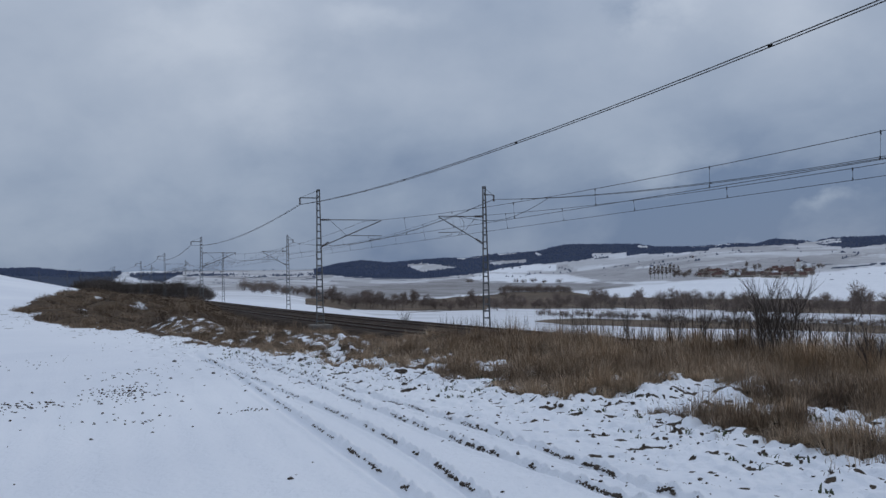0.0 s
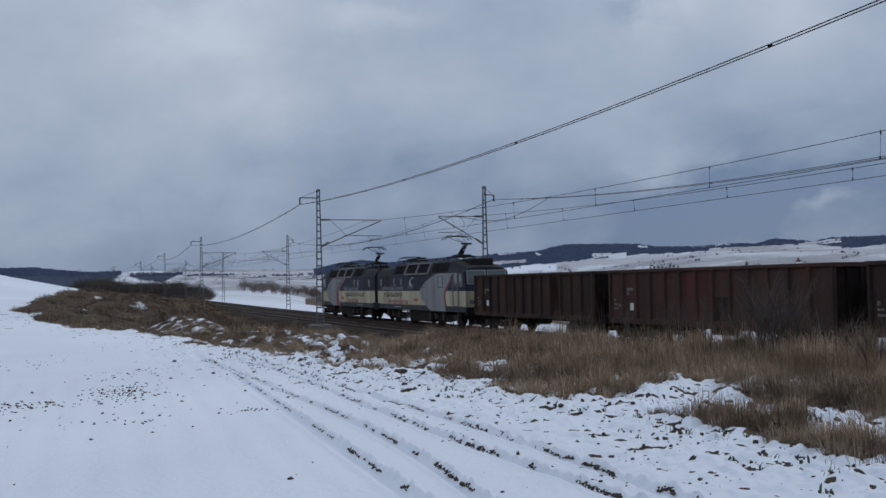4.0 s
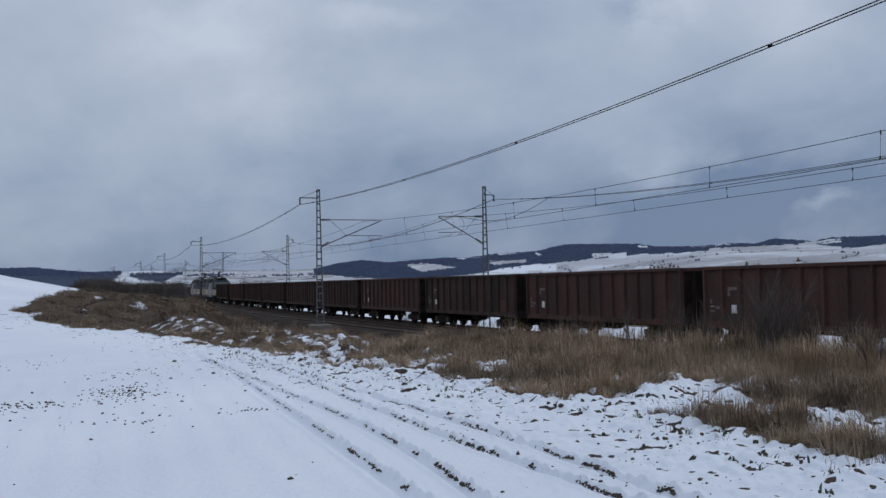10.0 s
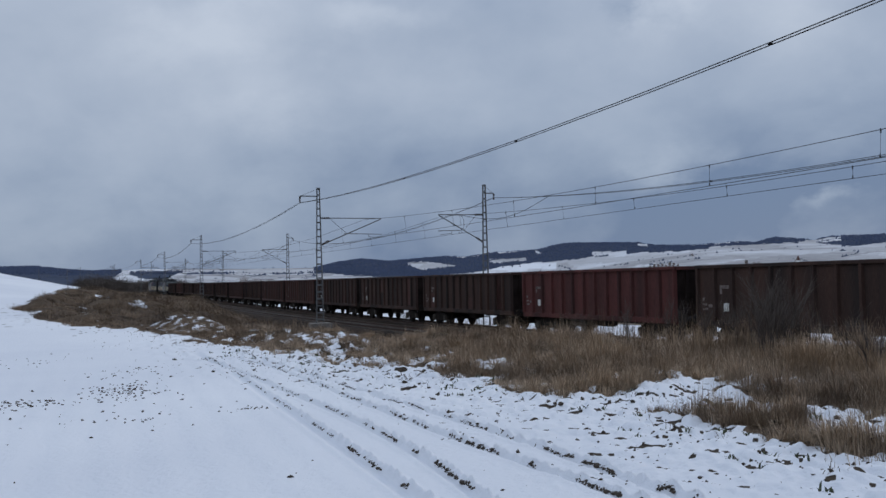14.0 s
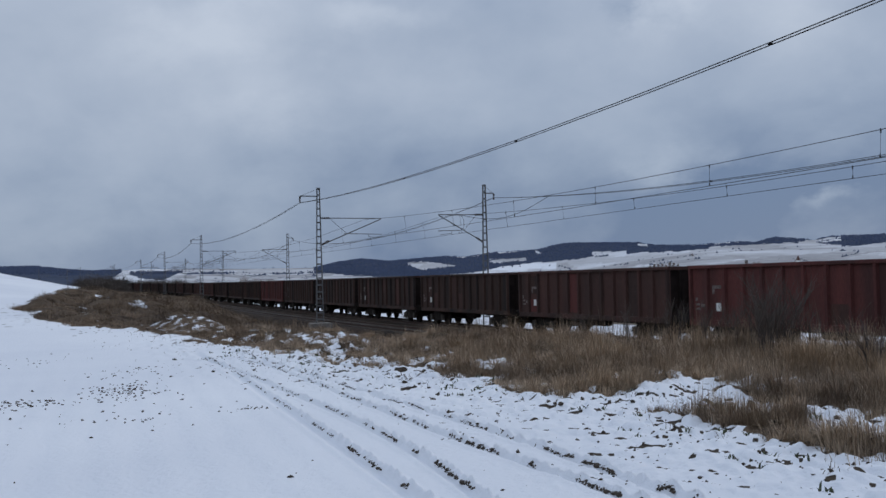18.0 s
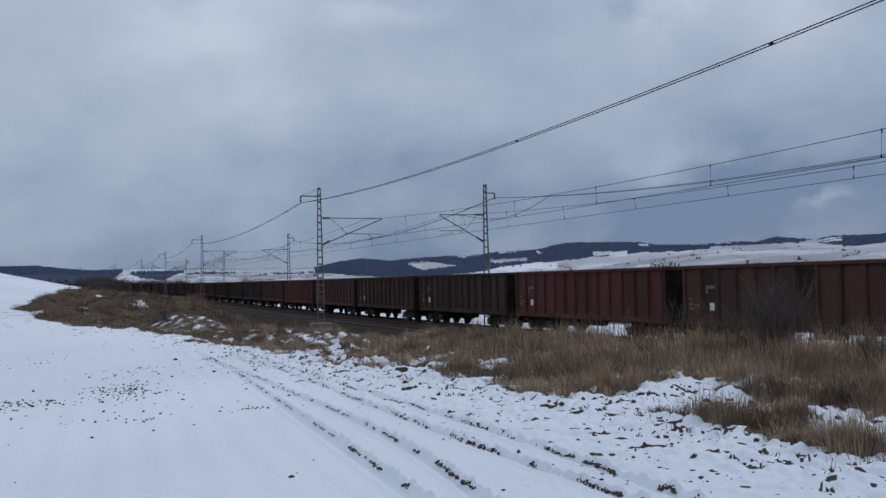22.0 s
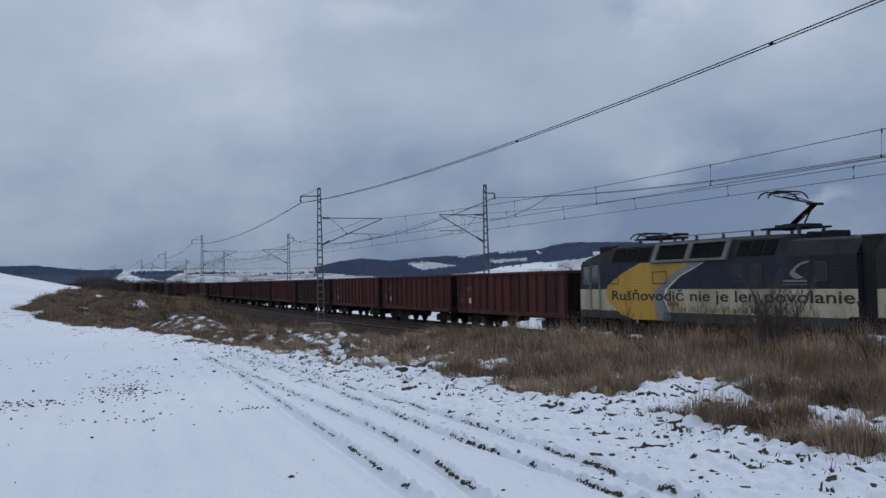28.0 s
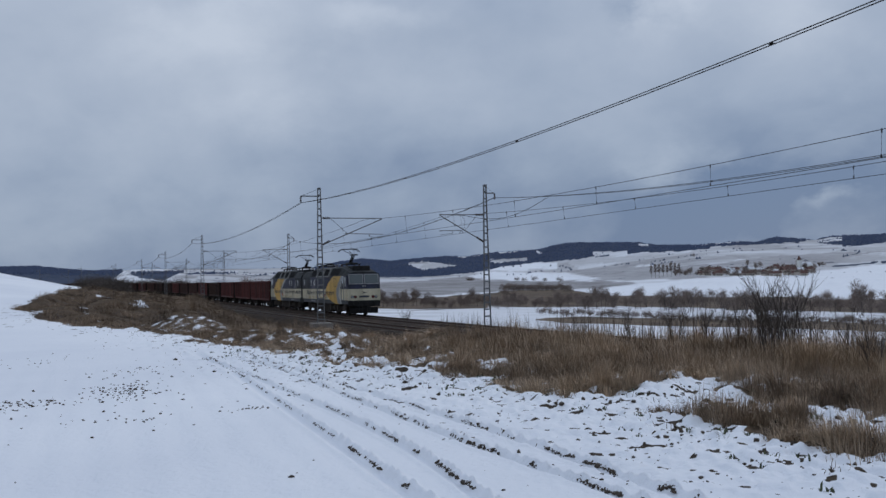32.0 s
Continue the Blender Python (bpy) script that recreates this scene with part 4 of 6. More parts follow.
_D, _F, _R = "rust", "rust_mid", "rust_red"
TINTS = [_D, _F, _D, _D, _D, _D, _F, _D, _F, _F, _D, _D, _D, _R, _D, _D, _D, _D, _F, _R, _F, _D, _D, _R, _F, _F, _R, _D, _R, _R, _R]
LABELS = {"rust": "dark brown sooty open gondola wagon with vertical ribs", "rust_red": "red-oxide open gondola wagon with vertical ribs",
          "rust_mid": "faded reddish-brown open gondola wagon with vertical ribs"}
MASTERS = {}
VEHICLES = []     # thing, coordinate of its centre in the train, half distance between its bogies
for i in range(NW):
    k = TINTS[i]
    if k not in MASTERS:
        MASTERS[k] = tagged(wagon_master(k), LABELS[k])
    # the last wagon of each paint is the one the others are copied from
    wg = copy_thing(MASTERS[k], Matrix.Identity(4)) if k in TINTS[i + 1:] else MASTERS[k]
    # repainted or scraped panels that set single wagons apart
    g = random.Random(900 + i)
    for _ in range(g.choice((0, 1, 2, 3, 4)) if k != "rust_red" else g.choice((0, 1))):
        b = g.choice((11, 11, 1, 3, 5, 6, 7, 9, 10))
        x0 = -6.30 + b * 0.9692 + 0.10
        z0, z1 = g.choice(((1.12, 2.0), (1.12, 1.75), (1.3, 2.9), (2.0, 2.9), (1.15, 2.95)))
        bm = bmesh.new()
        box(bm, x0, x0 + 0.77, 1.3652, 1.3685, z0, z1)
        part("repainted_panel", bm, M[g.choice(("rust_mid",) if k == "rust" else ("rust", "rust_red") if k == "rust_mid" else ("rust_mid",))], wg)
    VEHICLES.append((wg, -3.42 - LL - WL * (i + 0.5), 4.5))

# ---- twin-unit electric locomotives. j: metres from the joint of the pair towards the cab ----
J0, J1 = 0.35, 16.55
Z_SKIRT, Z_CREAM, Z_NAVY, Z_CANT = 0.98, 1.31, 2.23, 3.32


def curve(z, pts):
    zs, js = [p[0] for p in pts], [p[1] for p in pts]
    return float(np.interp(z, zs, js))


YA_OUT = [(0.8, 11.5), (1.17, 13.2), (1.65, 14.1), (2.04, 14.4), (2.41, 14.16), (2.9, 13.1), (3.3, 11.8), (3.46, 11.1)]
YA_IN = [(0.8, 10.4), (1.34, 10.77), (2.05, 10.85), (2.51, 10.2), (3.18, 8.7), (3.46, 8.2)]
GA_IN = [(0.8, 9.36), (1.25, 9.71), (1.81, 10.06), (2.21, 9.96), (2.72, 9.1), (3.2, 7.73), (3.46, 7.1)]
YB_IN = [(0.9, 13.2), (1.14, 11.75), (1.33, 10.8), (1.62, 10.0), (1.83, 9.5), (2.06, 9.45), (2.38, 9.7), (2.8, 10.55), (3.26, 11.85), (3.46, 12.9)]
YB_OUT = [(0.9, 13.6), (1.48, 13.2), (1.86, 13.05), (2.27, 13.2), (2.65, 13.6), (3.04, 14.2), (3.46, 14.9)]
GB_OUT = [(0.9, 14.8), (1.31, 14.4), (1.68, 13.9), (2.08, 13.9), (2.51, 14.35), (2.84, 14.75), (3.46, 15.3)]
SA_OUT = [(0.9, 12.0), (1.27, 13.3), (1.62, 14.15), (1.94, 14.5), (2.28, 14.55), (2.7, 14.1), (3.0, 13.35), (3.26, 12.4), (3.46, 11.2)]
RA_OUT = [(0.9, 10.85), (1.43, 11.17), (1.88, 11.2), (2.27, 10.95), (2.8, 10.2), (3.21, 9.2), (3.46, 8.5)]
RA_IN = [(0.9, 10.15), (1.37, 10.4), (1.68, 10.53), (2.04, 10.5), (2.42, 10.2), (2.84, 9.5), (3.26, 8.5), (3.46, 7.9)]
SB_IN = [(0.79, 11.6), (1.23, 10.35), (1.73, 9.4), (2.3, 9.1), (2.81, 10.1), (3.25, 11.7), (3.46, 13.8)]
RB_OUT = [(0.9, 13.6), (1.44, 13.4), (1.92, 13.25), (2.29, 13.45), (2.83, 14.1), (3.1, 14.45), (3.46, 15.0)]
LIV = ["skirt", "cream", "navy", "yellow", "silver", "red", "white", "slate"]


def livery(j, z, scheme, rear):
    base = 0 if z < Z_CREAM else 1 if z < Z_NAVY else 7 if j < 3.35 else 2
    if scheme == "yellow" and not rear:
        a, b, c = curve(z, YA_OUT), curve(z, YA_IN), curve(z, GA_IN)
        return 3 if b < j < a else 4 if c + 0.12 < j <= b else 6 if c < j <= b and z > Z_CREAM else base
    if scheme == "yellow":
        a, b, c = curve(z, YB_IN), curve(z, YB_OUT), curve(z, GB_OUT)
        return 3 if a < j < b else 4 if b <= j < c else 6 if c <= j < c + 0.1 else base
    if not rear:
        a, b, c = curve(z, SA_OUT), curve(z, RA_OUT), curve(z, RA_IN)
        return 4 if b < j < a else 5 if c < j <= b else 6 if c - 0.08 < j <= c else base
    a, b = curve(z, SB_IN), curve(z, RB_OUT)
    return 4 if a < j < b else 5 if b <= j < b + 0.28 and z > 1.3 and z < 3.0 else base


def side_panel(X, e, scheme, rear):
    """A corrugated body side; its paint follows the livery, cell by cell."""
    js = np.arange(J0, J1 + 0.001, 0.05)
    zs, ys = [], []
    z = Z_SKIRT
    while z < Z_CANT:
        rib = z >= Z_CREAM and z < 3.1
        for dz, dy in ((0.0, 0.0), (0.012, -0.006 if rib else 0), (0.022, -0.006 if rib else 0), (0.034, 0.0), (0.075, 0.0)):
            if z + dz < Z_CANT:
                zs.append(z + dz); ys.append(1.45 + dy)
        z += 0.112
    zs.append(Z_CANT); ys.append(1.45)
    n = len(zs)
    vs, fs, mi = [], [], []
    for i, j in enumerate(js):
        taper = 0.05 * max(0, (j - 14.8) / 1.6) ** 2
        vs += [(X(j) if j < J1 - 0.06 else X(min(j, J1 - 0.10 * max(0, z_ - 2.2))), e * (y_ - taper), z_) for y_, z_ in zip(ys, zs)]
        if i:
            for k in range(n - 1):
                o, q = (i - 1) * n + k, i * n + k
                fs.append((o, q, q + 1, o + 1))
                mi.append(livery((js[i] + js[i - 1]) / 2, (zs[k] + zs[k + 1]) / 2, scheme, rear))
    me = bpy.data.meshes.new("body_side")
    me.from_pydata(vs, [], fs)
    for k in LIV:
        me.materials.append(M[k])
    me.polygons.foreach_set("material_index", mi)
    return me


def loft(bm, secs):
    """Skin between matching rings; ends closed."""
    rings = [[bm.verts.new(p) for p in s] for s in secs]
    n = len(rings[0])
    for a, b in zip(rings, rings[1:]):
        for k in range(n):
            bm.faces.new((a[k], a[(k + 1) % n], b[(k + 1) % n], b[k]))
    bm.faces.new(rings[0][::-1])
    bm.faces.new(rings[-1])
    bmesh.ops.recalc_face_normals(bm, faces=bm.faces)


def slab(bm, corners, nrm, t):
    """A plate over four corners, t thick along nrm."""
    a = [bm.verts.new(Vector(c)) for c in corners]
    b = [bm.verts.new(Vector(c) + Vector(nrm) * t) for c in corners]
    bm.faces.new(a[::-1]); bm.faces.new(b)
    for i in range(4):
        bm.faces.new((a[i], a[(i + 1) % 4], b[(i + 1) % 4], b[i]))
    bmesh.ops.recalc_face_normals(bm, faces=bm.faces)


def words(text, width, height, material, name="lettering"):
    """Flat lettering of a given width and letter height, reading along its x."""
    cu = bpy.data.curves.new("text", "FONT")
    cu.body, cu.size, cu.extrude, cu.resolution_u, cu.offset = text, 1.0, 0.0, 3, 0.014
    ob = bpy.data.objects.new("text", cu)
    scene.collection.objects.link(ob)
    dg = bpy.context.evaluated_depsgraph_get()
    me = bpy.data.meshes.new_from_object(ob.evaluated_get(dg))
    bpy.data.objects.remove(ob)
    me.name = name
    n = len(me.vertices)
    co = np.empty(n * 3, np.float32)
    me.vertices.foreach_get("co", co)
    co = co.reshape(-1, 3)
    co[:, 0] = (co[:, 0] - co[:, 0].min()) * width / np.ptp(co[:, 0])
    co[:, 1] *= height / 0.7
    me.vertices.foreach_set("co", co.ravel())
    me.materials.clear()
    me.materials.append(material)
    return me


def letter_on(lo, me, x, z, out=1.456, label=""):
    o = part("lettering", me, None, lo, label)
    o.matrix_local = Matrix.Translation((x, out, z)) @ Matrix(((-1, 0, 0, 0), (0, 0, 1, 0), (0, 1, 0, 0), (0, 0, 0, 1)))


def frame_ring(bm, x0, x1, z0, z1, w, y0, y1):
    for a, b, c, d in ((x0, x1, z0, z0 + w), (x0, x1, z1 - w, z1), (x0, x0 + w, z0 + w, z1 - w), (x1 - w, x1, z0 + w, z1 - w)):
        box(bm, a, b, y0, y1, c, d)


def pantograph(lo, xb, up):
    pan = new("pantograph")
    pan.parent = lo
    tagged(pan, "raised single-arm pantograph touching the wire" if up else "folded pantograph lying on the roof")
    for dx in (-0.75, 0.75):
        for y in (-0.55, 0.55):
            bm = bmesh.new()
            for k in range(3):
                rod(bm, (xb + dx, y, 4.13 + k * 0.06), (xb + dx, y, 4.16 + k * 0.06), 0.085, 8)
            rod(bm, (xb + dx, y, 4.02), (xb + dx, y, 4.33), 0.05, 8)
            part("insulator", bm, M["insul"], pan)
    bm = bmesh.new()
    for y in (-0.55, 0.55):
        rod(bm, (xb - 1.1, y, 4.34), (xb + 1.1, y, 4.34), 0.04)
    for dx in (-0.9, 0.9):
        rod(bm, (xb + dx, -0.55, 4.34), (xb + dx, 0.55, 4.34), 0.04)
    for dx, w, h in ((-0.75, 0.16, 0.10), (0.1, 0.22, 0.14), (0.62, 0.12, 0.12)):
        box(bm, xb + dx - w, xb + dx + w, -0.28, 0.28, 4.30, 4.36 + h, 0.03)
    for y in (-0.3, 0.3):
        rod(bm, (xb - 0.9, y, 4.40), (xb + 0.5, y, 4.42), 0.055, 8)
    part("base_frame", bm, M["black"], pan)
    if up:
        knee, head = Vector((xb - 0.95, 0, 5.12)), Vector((xb + 0.55, 0, 5.60))
    else:
        knee, head = Vector((xb - 1.35, 0, 4.47)), Vector((xb + 0.7, 0, 4.54))
    elbow = Vector((xb + 0.1, 0, 4.36)).lerp(knee, 0.35) + Vector((0, 0, 0.12 if up else 0.0))
    bm = bmesh.new()
    rod(bm, (xb + 0.35, 0, 4.36), elbow, 0.075, 8)
    rod(bm, elbow, knee, 0.05, 8)
    rod(bm, (xb - 0.35, 0, 4.36), knee + Vector((0.12, 0, -0.06)), 0.03)
    for y in (-0.12, 0.12):
        rod(bm, (xb + 0.3, y, 4.38), knee + Vector((0, y, 0)), 0.03)
    part("lower_arm", bm, M["black"], pan)
    bm = bmesh.new()
    for y in (-1, 1):
        rod(bm, knee + Vector((0, y * 0.1, 0)), head + Vector((0, y * 0.42, -0.08)), 0.02)
    rod(bm, knee, head + Vector((0, 0, -0.1)), 0.02)
    rod(bm, knee + Vector((0, -0.35, 0)), knee + Vector((0, 0.35, 0)), 0.05)
    part("upper_arm", bm, M["black"], pan)
    for dx in (-0.25, 0.25):
        bm = bmesh.new()
        for a, b in (((-0.55, 0.06), (0.55, 0.06)), ((0.55, 0.06), (0.78, -0.02)), ((0.78, -0.02), (0.92, -0.18)), ((-0.55, 0.06), (-0.78, -0.02)), ((-0.78, -0.02), (-0.92, -0.18))):
            rod(bm, head + Vector((dx, a[0], a[1])), head + Vector((dx, b[0], b[1])), 0.028)
        part("contact_strip", bm, M["black"], pan)
    bm = bmesh.new()
    for y in (-0.45, 0.45):
        rod(bm, head + Vector((-0.32, y, -0.02)), head + Vector((0.32, y, -0.02)), 0.02)
    part("head_frame", bm, M["black"], pan)


def roof_slope(j, f, X, e, out=0.0):
    return Vector((X(j), e * (1.45 - 0.31 * f + 0.92 * out), Z_CANT + 0.70 * f + 0.40 * out))


def loco_unit(rear, scheme):
    """rear False: the cab leads. Local x runs with the train, +y faces the field."""
    g = -1 if rear else 1
    X = lambda j: g * (j - LL / 2)
    lab = ("navy and cream electric locomotive unit with ochre-yellow crescent and dark slogan" if scheme == "yellow"
           else "navy and cream electric locomotive unit with silver crescent and red stripe")
    lo = thing("locomotive_unit", lab, "locomotive", "locomotive units")
    # core, sides, roof
    bm = bmesh.new()
    poly(bm, [(X(j), z) for j, z in ((J0 + 0.02, 1.0), (J1 - 0.08, 1.0), (J1 - 0.08, 2.25), (J1 - 0.22, 3.3), (J0 + 0.02, 3.3))], -1.38, 1.38)
    part("body_core", bm, M["skirt"], lo)
    for e in (1, -1):
        part("body_side", side_panel(X, e, scheme, rear), None, lo, "corrugated painted body side")
    bm = bmesh.new()
    half = [(1.45, 0), (1.14, 1), (0.8, 1.18)]
    secs = []
    for j, z0, h in ((J0, Z_CANT, 0.48), (3.55, Z_CANT, 0.52), (3.75, Z_CANT, 0.67), (6.2, Z_CANT, 0.70), (13.9, Z_CANT, 0.70), (14.6, Z_CANT, 0.60), (15.5, Z_CANT, 0.45), (J1 - 0.14, Z_CANT - 0.01, 0.26)):
        p = [(X(j), y, z0 + h * f) for y, f in half]
        secs.append(p + [(x, -y, z) for x, y, z in p[::-1]])
    loft(bm, secs)
    part("roof", bm, M["roof_grey"], lo, "sooty grey roof")
    # rubber gangway end
    bm = bmesh.new()
    box(bm, min(X(-0.02), X(J0)), max(X(-0.02), X(J0)), -1.25, 1.25, 0.95, 3.9, 0.05)
    part("gangway_bellows", bm, M["rubber"], lo, "black rubber gangway bellows")
    bm = bmesh.new()
    box(bm, min(X(-0.02), X(0.75)), max(X(-0.02), X(0.75)), -1.47, 1.47, 0.85, 1.38, 0.04)
    part("joint_box", bm, M["black"], lo)
    # roof-side windows
    nrm = lambda e: (0, e * 0.92, 0.40)
    for e in (1, -1):
        bm = bmesh.new()
        P = lambda j, f: roof_slope(j, f, X, e)
        for a, b, f0, f1 in ((6.3, 10.9, -0.08, 0.06), (6.3, 10.9, 0.90, 1.02), (6.3, 6.55, 0.06, 0.90), (8.45, 8.75, 0.06, 0.90), (10.62, 10.9, 0.06, 0.90)):
            slab(bm, [P(a, f0), P(b, f0), P(b, f1), P(a, f1)], nrm(e), 0.10)
        part("window_surround", bm, M["surround"], lo, "sooty grey raised window surround")
        for a, b in ((6.55, 8.45), (8.75, 10.62)):
            bm = bmesh.new()
            slab(bm, [P(a, 0.05), P(b, 0.05), P(b, 0.91), P(a, 0.91)], nrm(e), 0.03)
            part("roof_window", bm, M["louvre"], lo, "dark sooty pane")
        for a0, a1 in ((3.9, 5.9), (11.2, 13.9)):
            for k in range(3):
                w = (a1 - a0) / 3
                bm = bmesh.new()
                slab(bm, [P(a0 + k * w + 0.05, 0.12), P(a0 + (k + 1) * w - 0.05, 0.12), P(a0 + (k + 1) * w - 0.05, 0.88), P(a0 + k * w + 0.05, 0.88)], nrm(e), 0.025)
                part("louvre", bm, M["louvre"], lo)
    # hatches in the side
    for a, b, z0, z1 in (((13.35, 14.15, 2.45, 3.1), (9.95, 10.9, 2.45, 2.95)) if not rear else ((12.3, 13.15, 2.45, 3.15), (9.2, 10.1, 2.45, 2.98))):
        bm = bmesh.new()
        frame_ring(bm, min(X(a), X(b)), max(X(a), X(b)), z0, z1, 0.035, 1.452, 1.462)
        part("hatch_frame", bm, M["skirt"], lo)
    for a in (0.9, 3.75, 5.2) if rear else (1.55, 4.5, 5.5):
        for e in (1, -1):
            bm = bmesh.new()
            frame_ring(bm, min(X(a), X(a + 0.56)), max(X(a), X(a + 0.56)), 2.48, 3.12, 0.05, min(e * 1.448, e * 1.464), max(e * 1.448, e * 1.464))
            wf = part("side_window", bm, M["skirt"], lo, "small side window in a dark frame")
            bm = bmesh.new()
            box(bm, min(X(a + 0.05), X(a + 0.51)), max(X(a + 0.05), X(a + 0.51)), min(e * 1.449, e * 1.456), max(e * 1.449, e * 1.456), 2.53, 3.07)
            part("pane", bm, M["glass_side"], wf)
    # cab: door, side windows, front
    for e in (1, -1):
        bm = bmesh.new()
        frame_ring(bm, min(X(14.82), X(15.55)), max(X(14.82), X(15.55)), 1.32, 3.30, 0.045, min(e * 1.43, e * 1.475), max(e * 1.43, e * 1.475))
        d = part("cab_door", bm, M["frame"], lo, "cab door in a pale metal frame")
        bm = bmesh.new()
        box(bm, min(X(14.95), X(15.42)), max(X(14.95), X(15.42)), min(e * 1.44, e * 1.462), max(e * 1.44, e * 1.462), 2.5, 3.25, 0.01)
        part("door_window", bm, M["glass_cab"], d)
        for jj in (14.74, 15.62):
            bm = bmesh.new()
            rod(bm, (X(jj), e * 1.49, 1.35), (X(jj), e * 1.49, 2.9), 0.018)
            part("grab_rail", bm, M["frame"], d)
        bm = bmesh.new()
        box(bm, min(X(15.72), X(16.1)), max(X(15.72), X(16.1)), min(e * 1.40, e * 1.455), max(e * 1.40, e * 1.455), 2.5, 3.22, 0.02)
        part("cab_side_window", bm, M["glass_cab"], lo)
        bm = bmesh.new()
        frame_ring(bm, min(X(15.68), X(16.14)), max(X(15.68), X(16.14)), 2.46, 3.26, 0.035, min(e * 1.41, e * 1.46), max(e * 1.41, e * 1.46))
        part("window_frame", bm, M["frame"], lo)
    # front face, in three slabs: cream below, navy belt, window band leaning back
    F = lambda z: J1 - 0.13 * max(0, (z - 2.3) / 1.1)
    def front_slab(name, z0, z1, y, m, out=0.0, t=0.06, y0=None, label=""):
        bm = bmesh.new()
        ya = -y if y0 is None else y0
        slab(bm, [(X(F(z0) + out), ya, z0), (X(F(z0) + out), y, z0), (X(F(z1) + out), y, z1), (X(F(z1) + out), ya, z1)], (-g, 0, 0), t)
        return part(name, bm, m, lo, label)
    front_slab("front_lower", 1.28, 2.23, 1.40, M["cream"])
    front_slab("front_belt", 2.23, 3.50, 1.34, M["navy"])
    for y0, y1 in ((-1.28, -0.04), (0.04, 1.28)):
        front_slab("windscreen", 2.68, 3.40, y1 - 0.06, M["glass_cab"], 0.025, 0.02, y0 + 0.06)
        for za, zb, ya, yb in ((2.62, 2.68, y0, y1), (3.40, 3.46, y0, y1), (2.68, 3.40, y0, y0 + 0.06), (2.68, 3.40, y1 - 0.06, y1)):
            front_slab("windscreen_frame", za, zb, yb, M["frame"], 0.035, 0.05, ya)
    for y in (-1.02, -0.76, 0.76, 1.02):
        bm = bmesh.new()
        rod(bm, (X(J1 - 0.02), y, 1.58), (X(J1 + 0.05), y, 1.58), 0.125, 18)
        o = part("lamp_rim", bm, M["black"], lo)
        bm = bmesh.new()
        rod(bm, (X(J1 + 0.02), y, 1.58), (X(J1 + 0.065), y, 1.58), 0.09, 18)
        part("lamp_lens", bm, M["lamp_red"] if abs(y) < 0.9 else M["lamp_white"], o)
    bm = bmesh.new()
    box(bm, min(X(J1), X(J1 + 0.02)), max(X(J1), X(J1 + 0.02)), -0.42, 0.42, 1.52, 1.68)
    part("number_plate", bm, M["skirt"], lo, "dark plate with illegible figures")
    bm = bmesh.new()
    poly(bm, [(-0.28, 1.92), (0.24, 2.04), (0.06, 1.94), (0.16, 1.86)], 0, 0.012)
    for v in bm.verts:
        v.co = (X(J1 + 0.004) + g * v.co.y, v.co.x, v.co.z)
    part("emblem", bm, M["skirt"], lo)
    for y in (-0.1, 0.1):
        bm = bmesh.new()
        rod(bm, (X(F(2.46)), y, 2.46), (X(F(2.46) + 0.06), y, 2.46), 0.06, 12)
        part("marker_lamp", bm, M["lamp_white"], lo)
    # buffer beam, plough, couplings
    bm = bmesh.new()
    box(bm, min(X(J1 - 0.35), X(J1 + 0.1)), max(X(J1 - 0.35), X(J1 + 0.1)), -1.36, 1.36, 0.78, 1.26, 0.03)
    part("buffer_beam", bm, M["black"], lo)
    bm = bmesh.new()
    box(bm, min(X(J1 - 0.15), X(J1 - 0.05)), max(X(J1 - 0.15), X(J1 - 0.05)), -1.2, 1.2, 0.22, 0.72, 0.02)
    part("snow_plough", bm, M["black"], lo)
    for y in (-0.875, 0.875):
        o = part("buffer", BUF, None, lo)
        o.matrix_local = pose(X(J1 + 0.1), y, 1.05, 0, 0, 0 if g > 0 else 180)
    for y in (-0.45, -0.2, 0.25, 0.5):
        bm = bmesh.new()
        pts = [(X(J1 + 0.1), y, 0.85), (X(J1 + 0.22), y, 0.7), (X(J1 + 0.2), y, 0.45), (X(J1 + 0.08), y, 0.4)]
        for a, b in zip(pts, pts[1:]):
            rod(bm, a, b, 0.025)
        part("brake_hose", bm, M["rubber"], lo)
    # underframe: tanks and bogies
    bm = bmesh.new()
    box(bm, -1.9, 1.9, -1.25, 1.25, 0.24, 0.98, 0.08)
    part("equipment_box", bm, M["under"], lo)
    for x in (-4.15, 4.15):
        bogie(lo, x, 3.2, 0.61, M["under"])
        for k in (-2.3, 0.0, 2.3):
            bm = bmesh.new()
            box(bm, x + k - 0.13, x + k + 0.13, 1.08, 1.3, 0.42, 0.95, 0.02)
            part("sand_box", bm, M["bogie_dust"], lo)
    # roof gear
    pantograph(lo, X(4.4) if not rear else X(12.65), True)
    pantograph(lo, X(12.2) if not rear else X(4.4), False)
    bm = bmesh.new()
    rod(bm, (X(5.8), 0.35, 4.36), (X(11.0), 0.35, 4.36), 0.022)
    part("busbar", bm, M["steel"], lo)
    for j in (6.2, 7.8, 9.4, 10.8):
        bm = bmesh.new()
        rod(bm, (X(j), 0.35, 4.05), (X(j), 0.35, 4.35), 0.035, 8)
        for k in range(3):
            rod(bm, (X(j), 0.35, 4.17 + k * 0.06), (X(j), 0.35, 4.20 + k * 0.06), 0.075, 8)
        part("busbar_insulator", bm, M["insul"], lo)
    bm = bmesh.new()
    box(bm, min(X(14.1), X(15.9)), max(X(14.1), X(15.9)), -0.75, 0.75, 3.70, 4.16, 0.08)
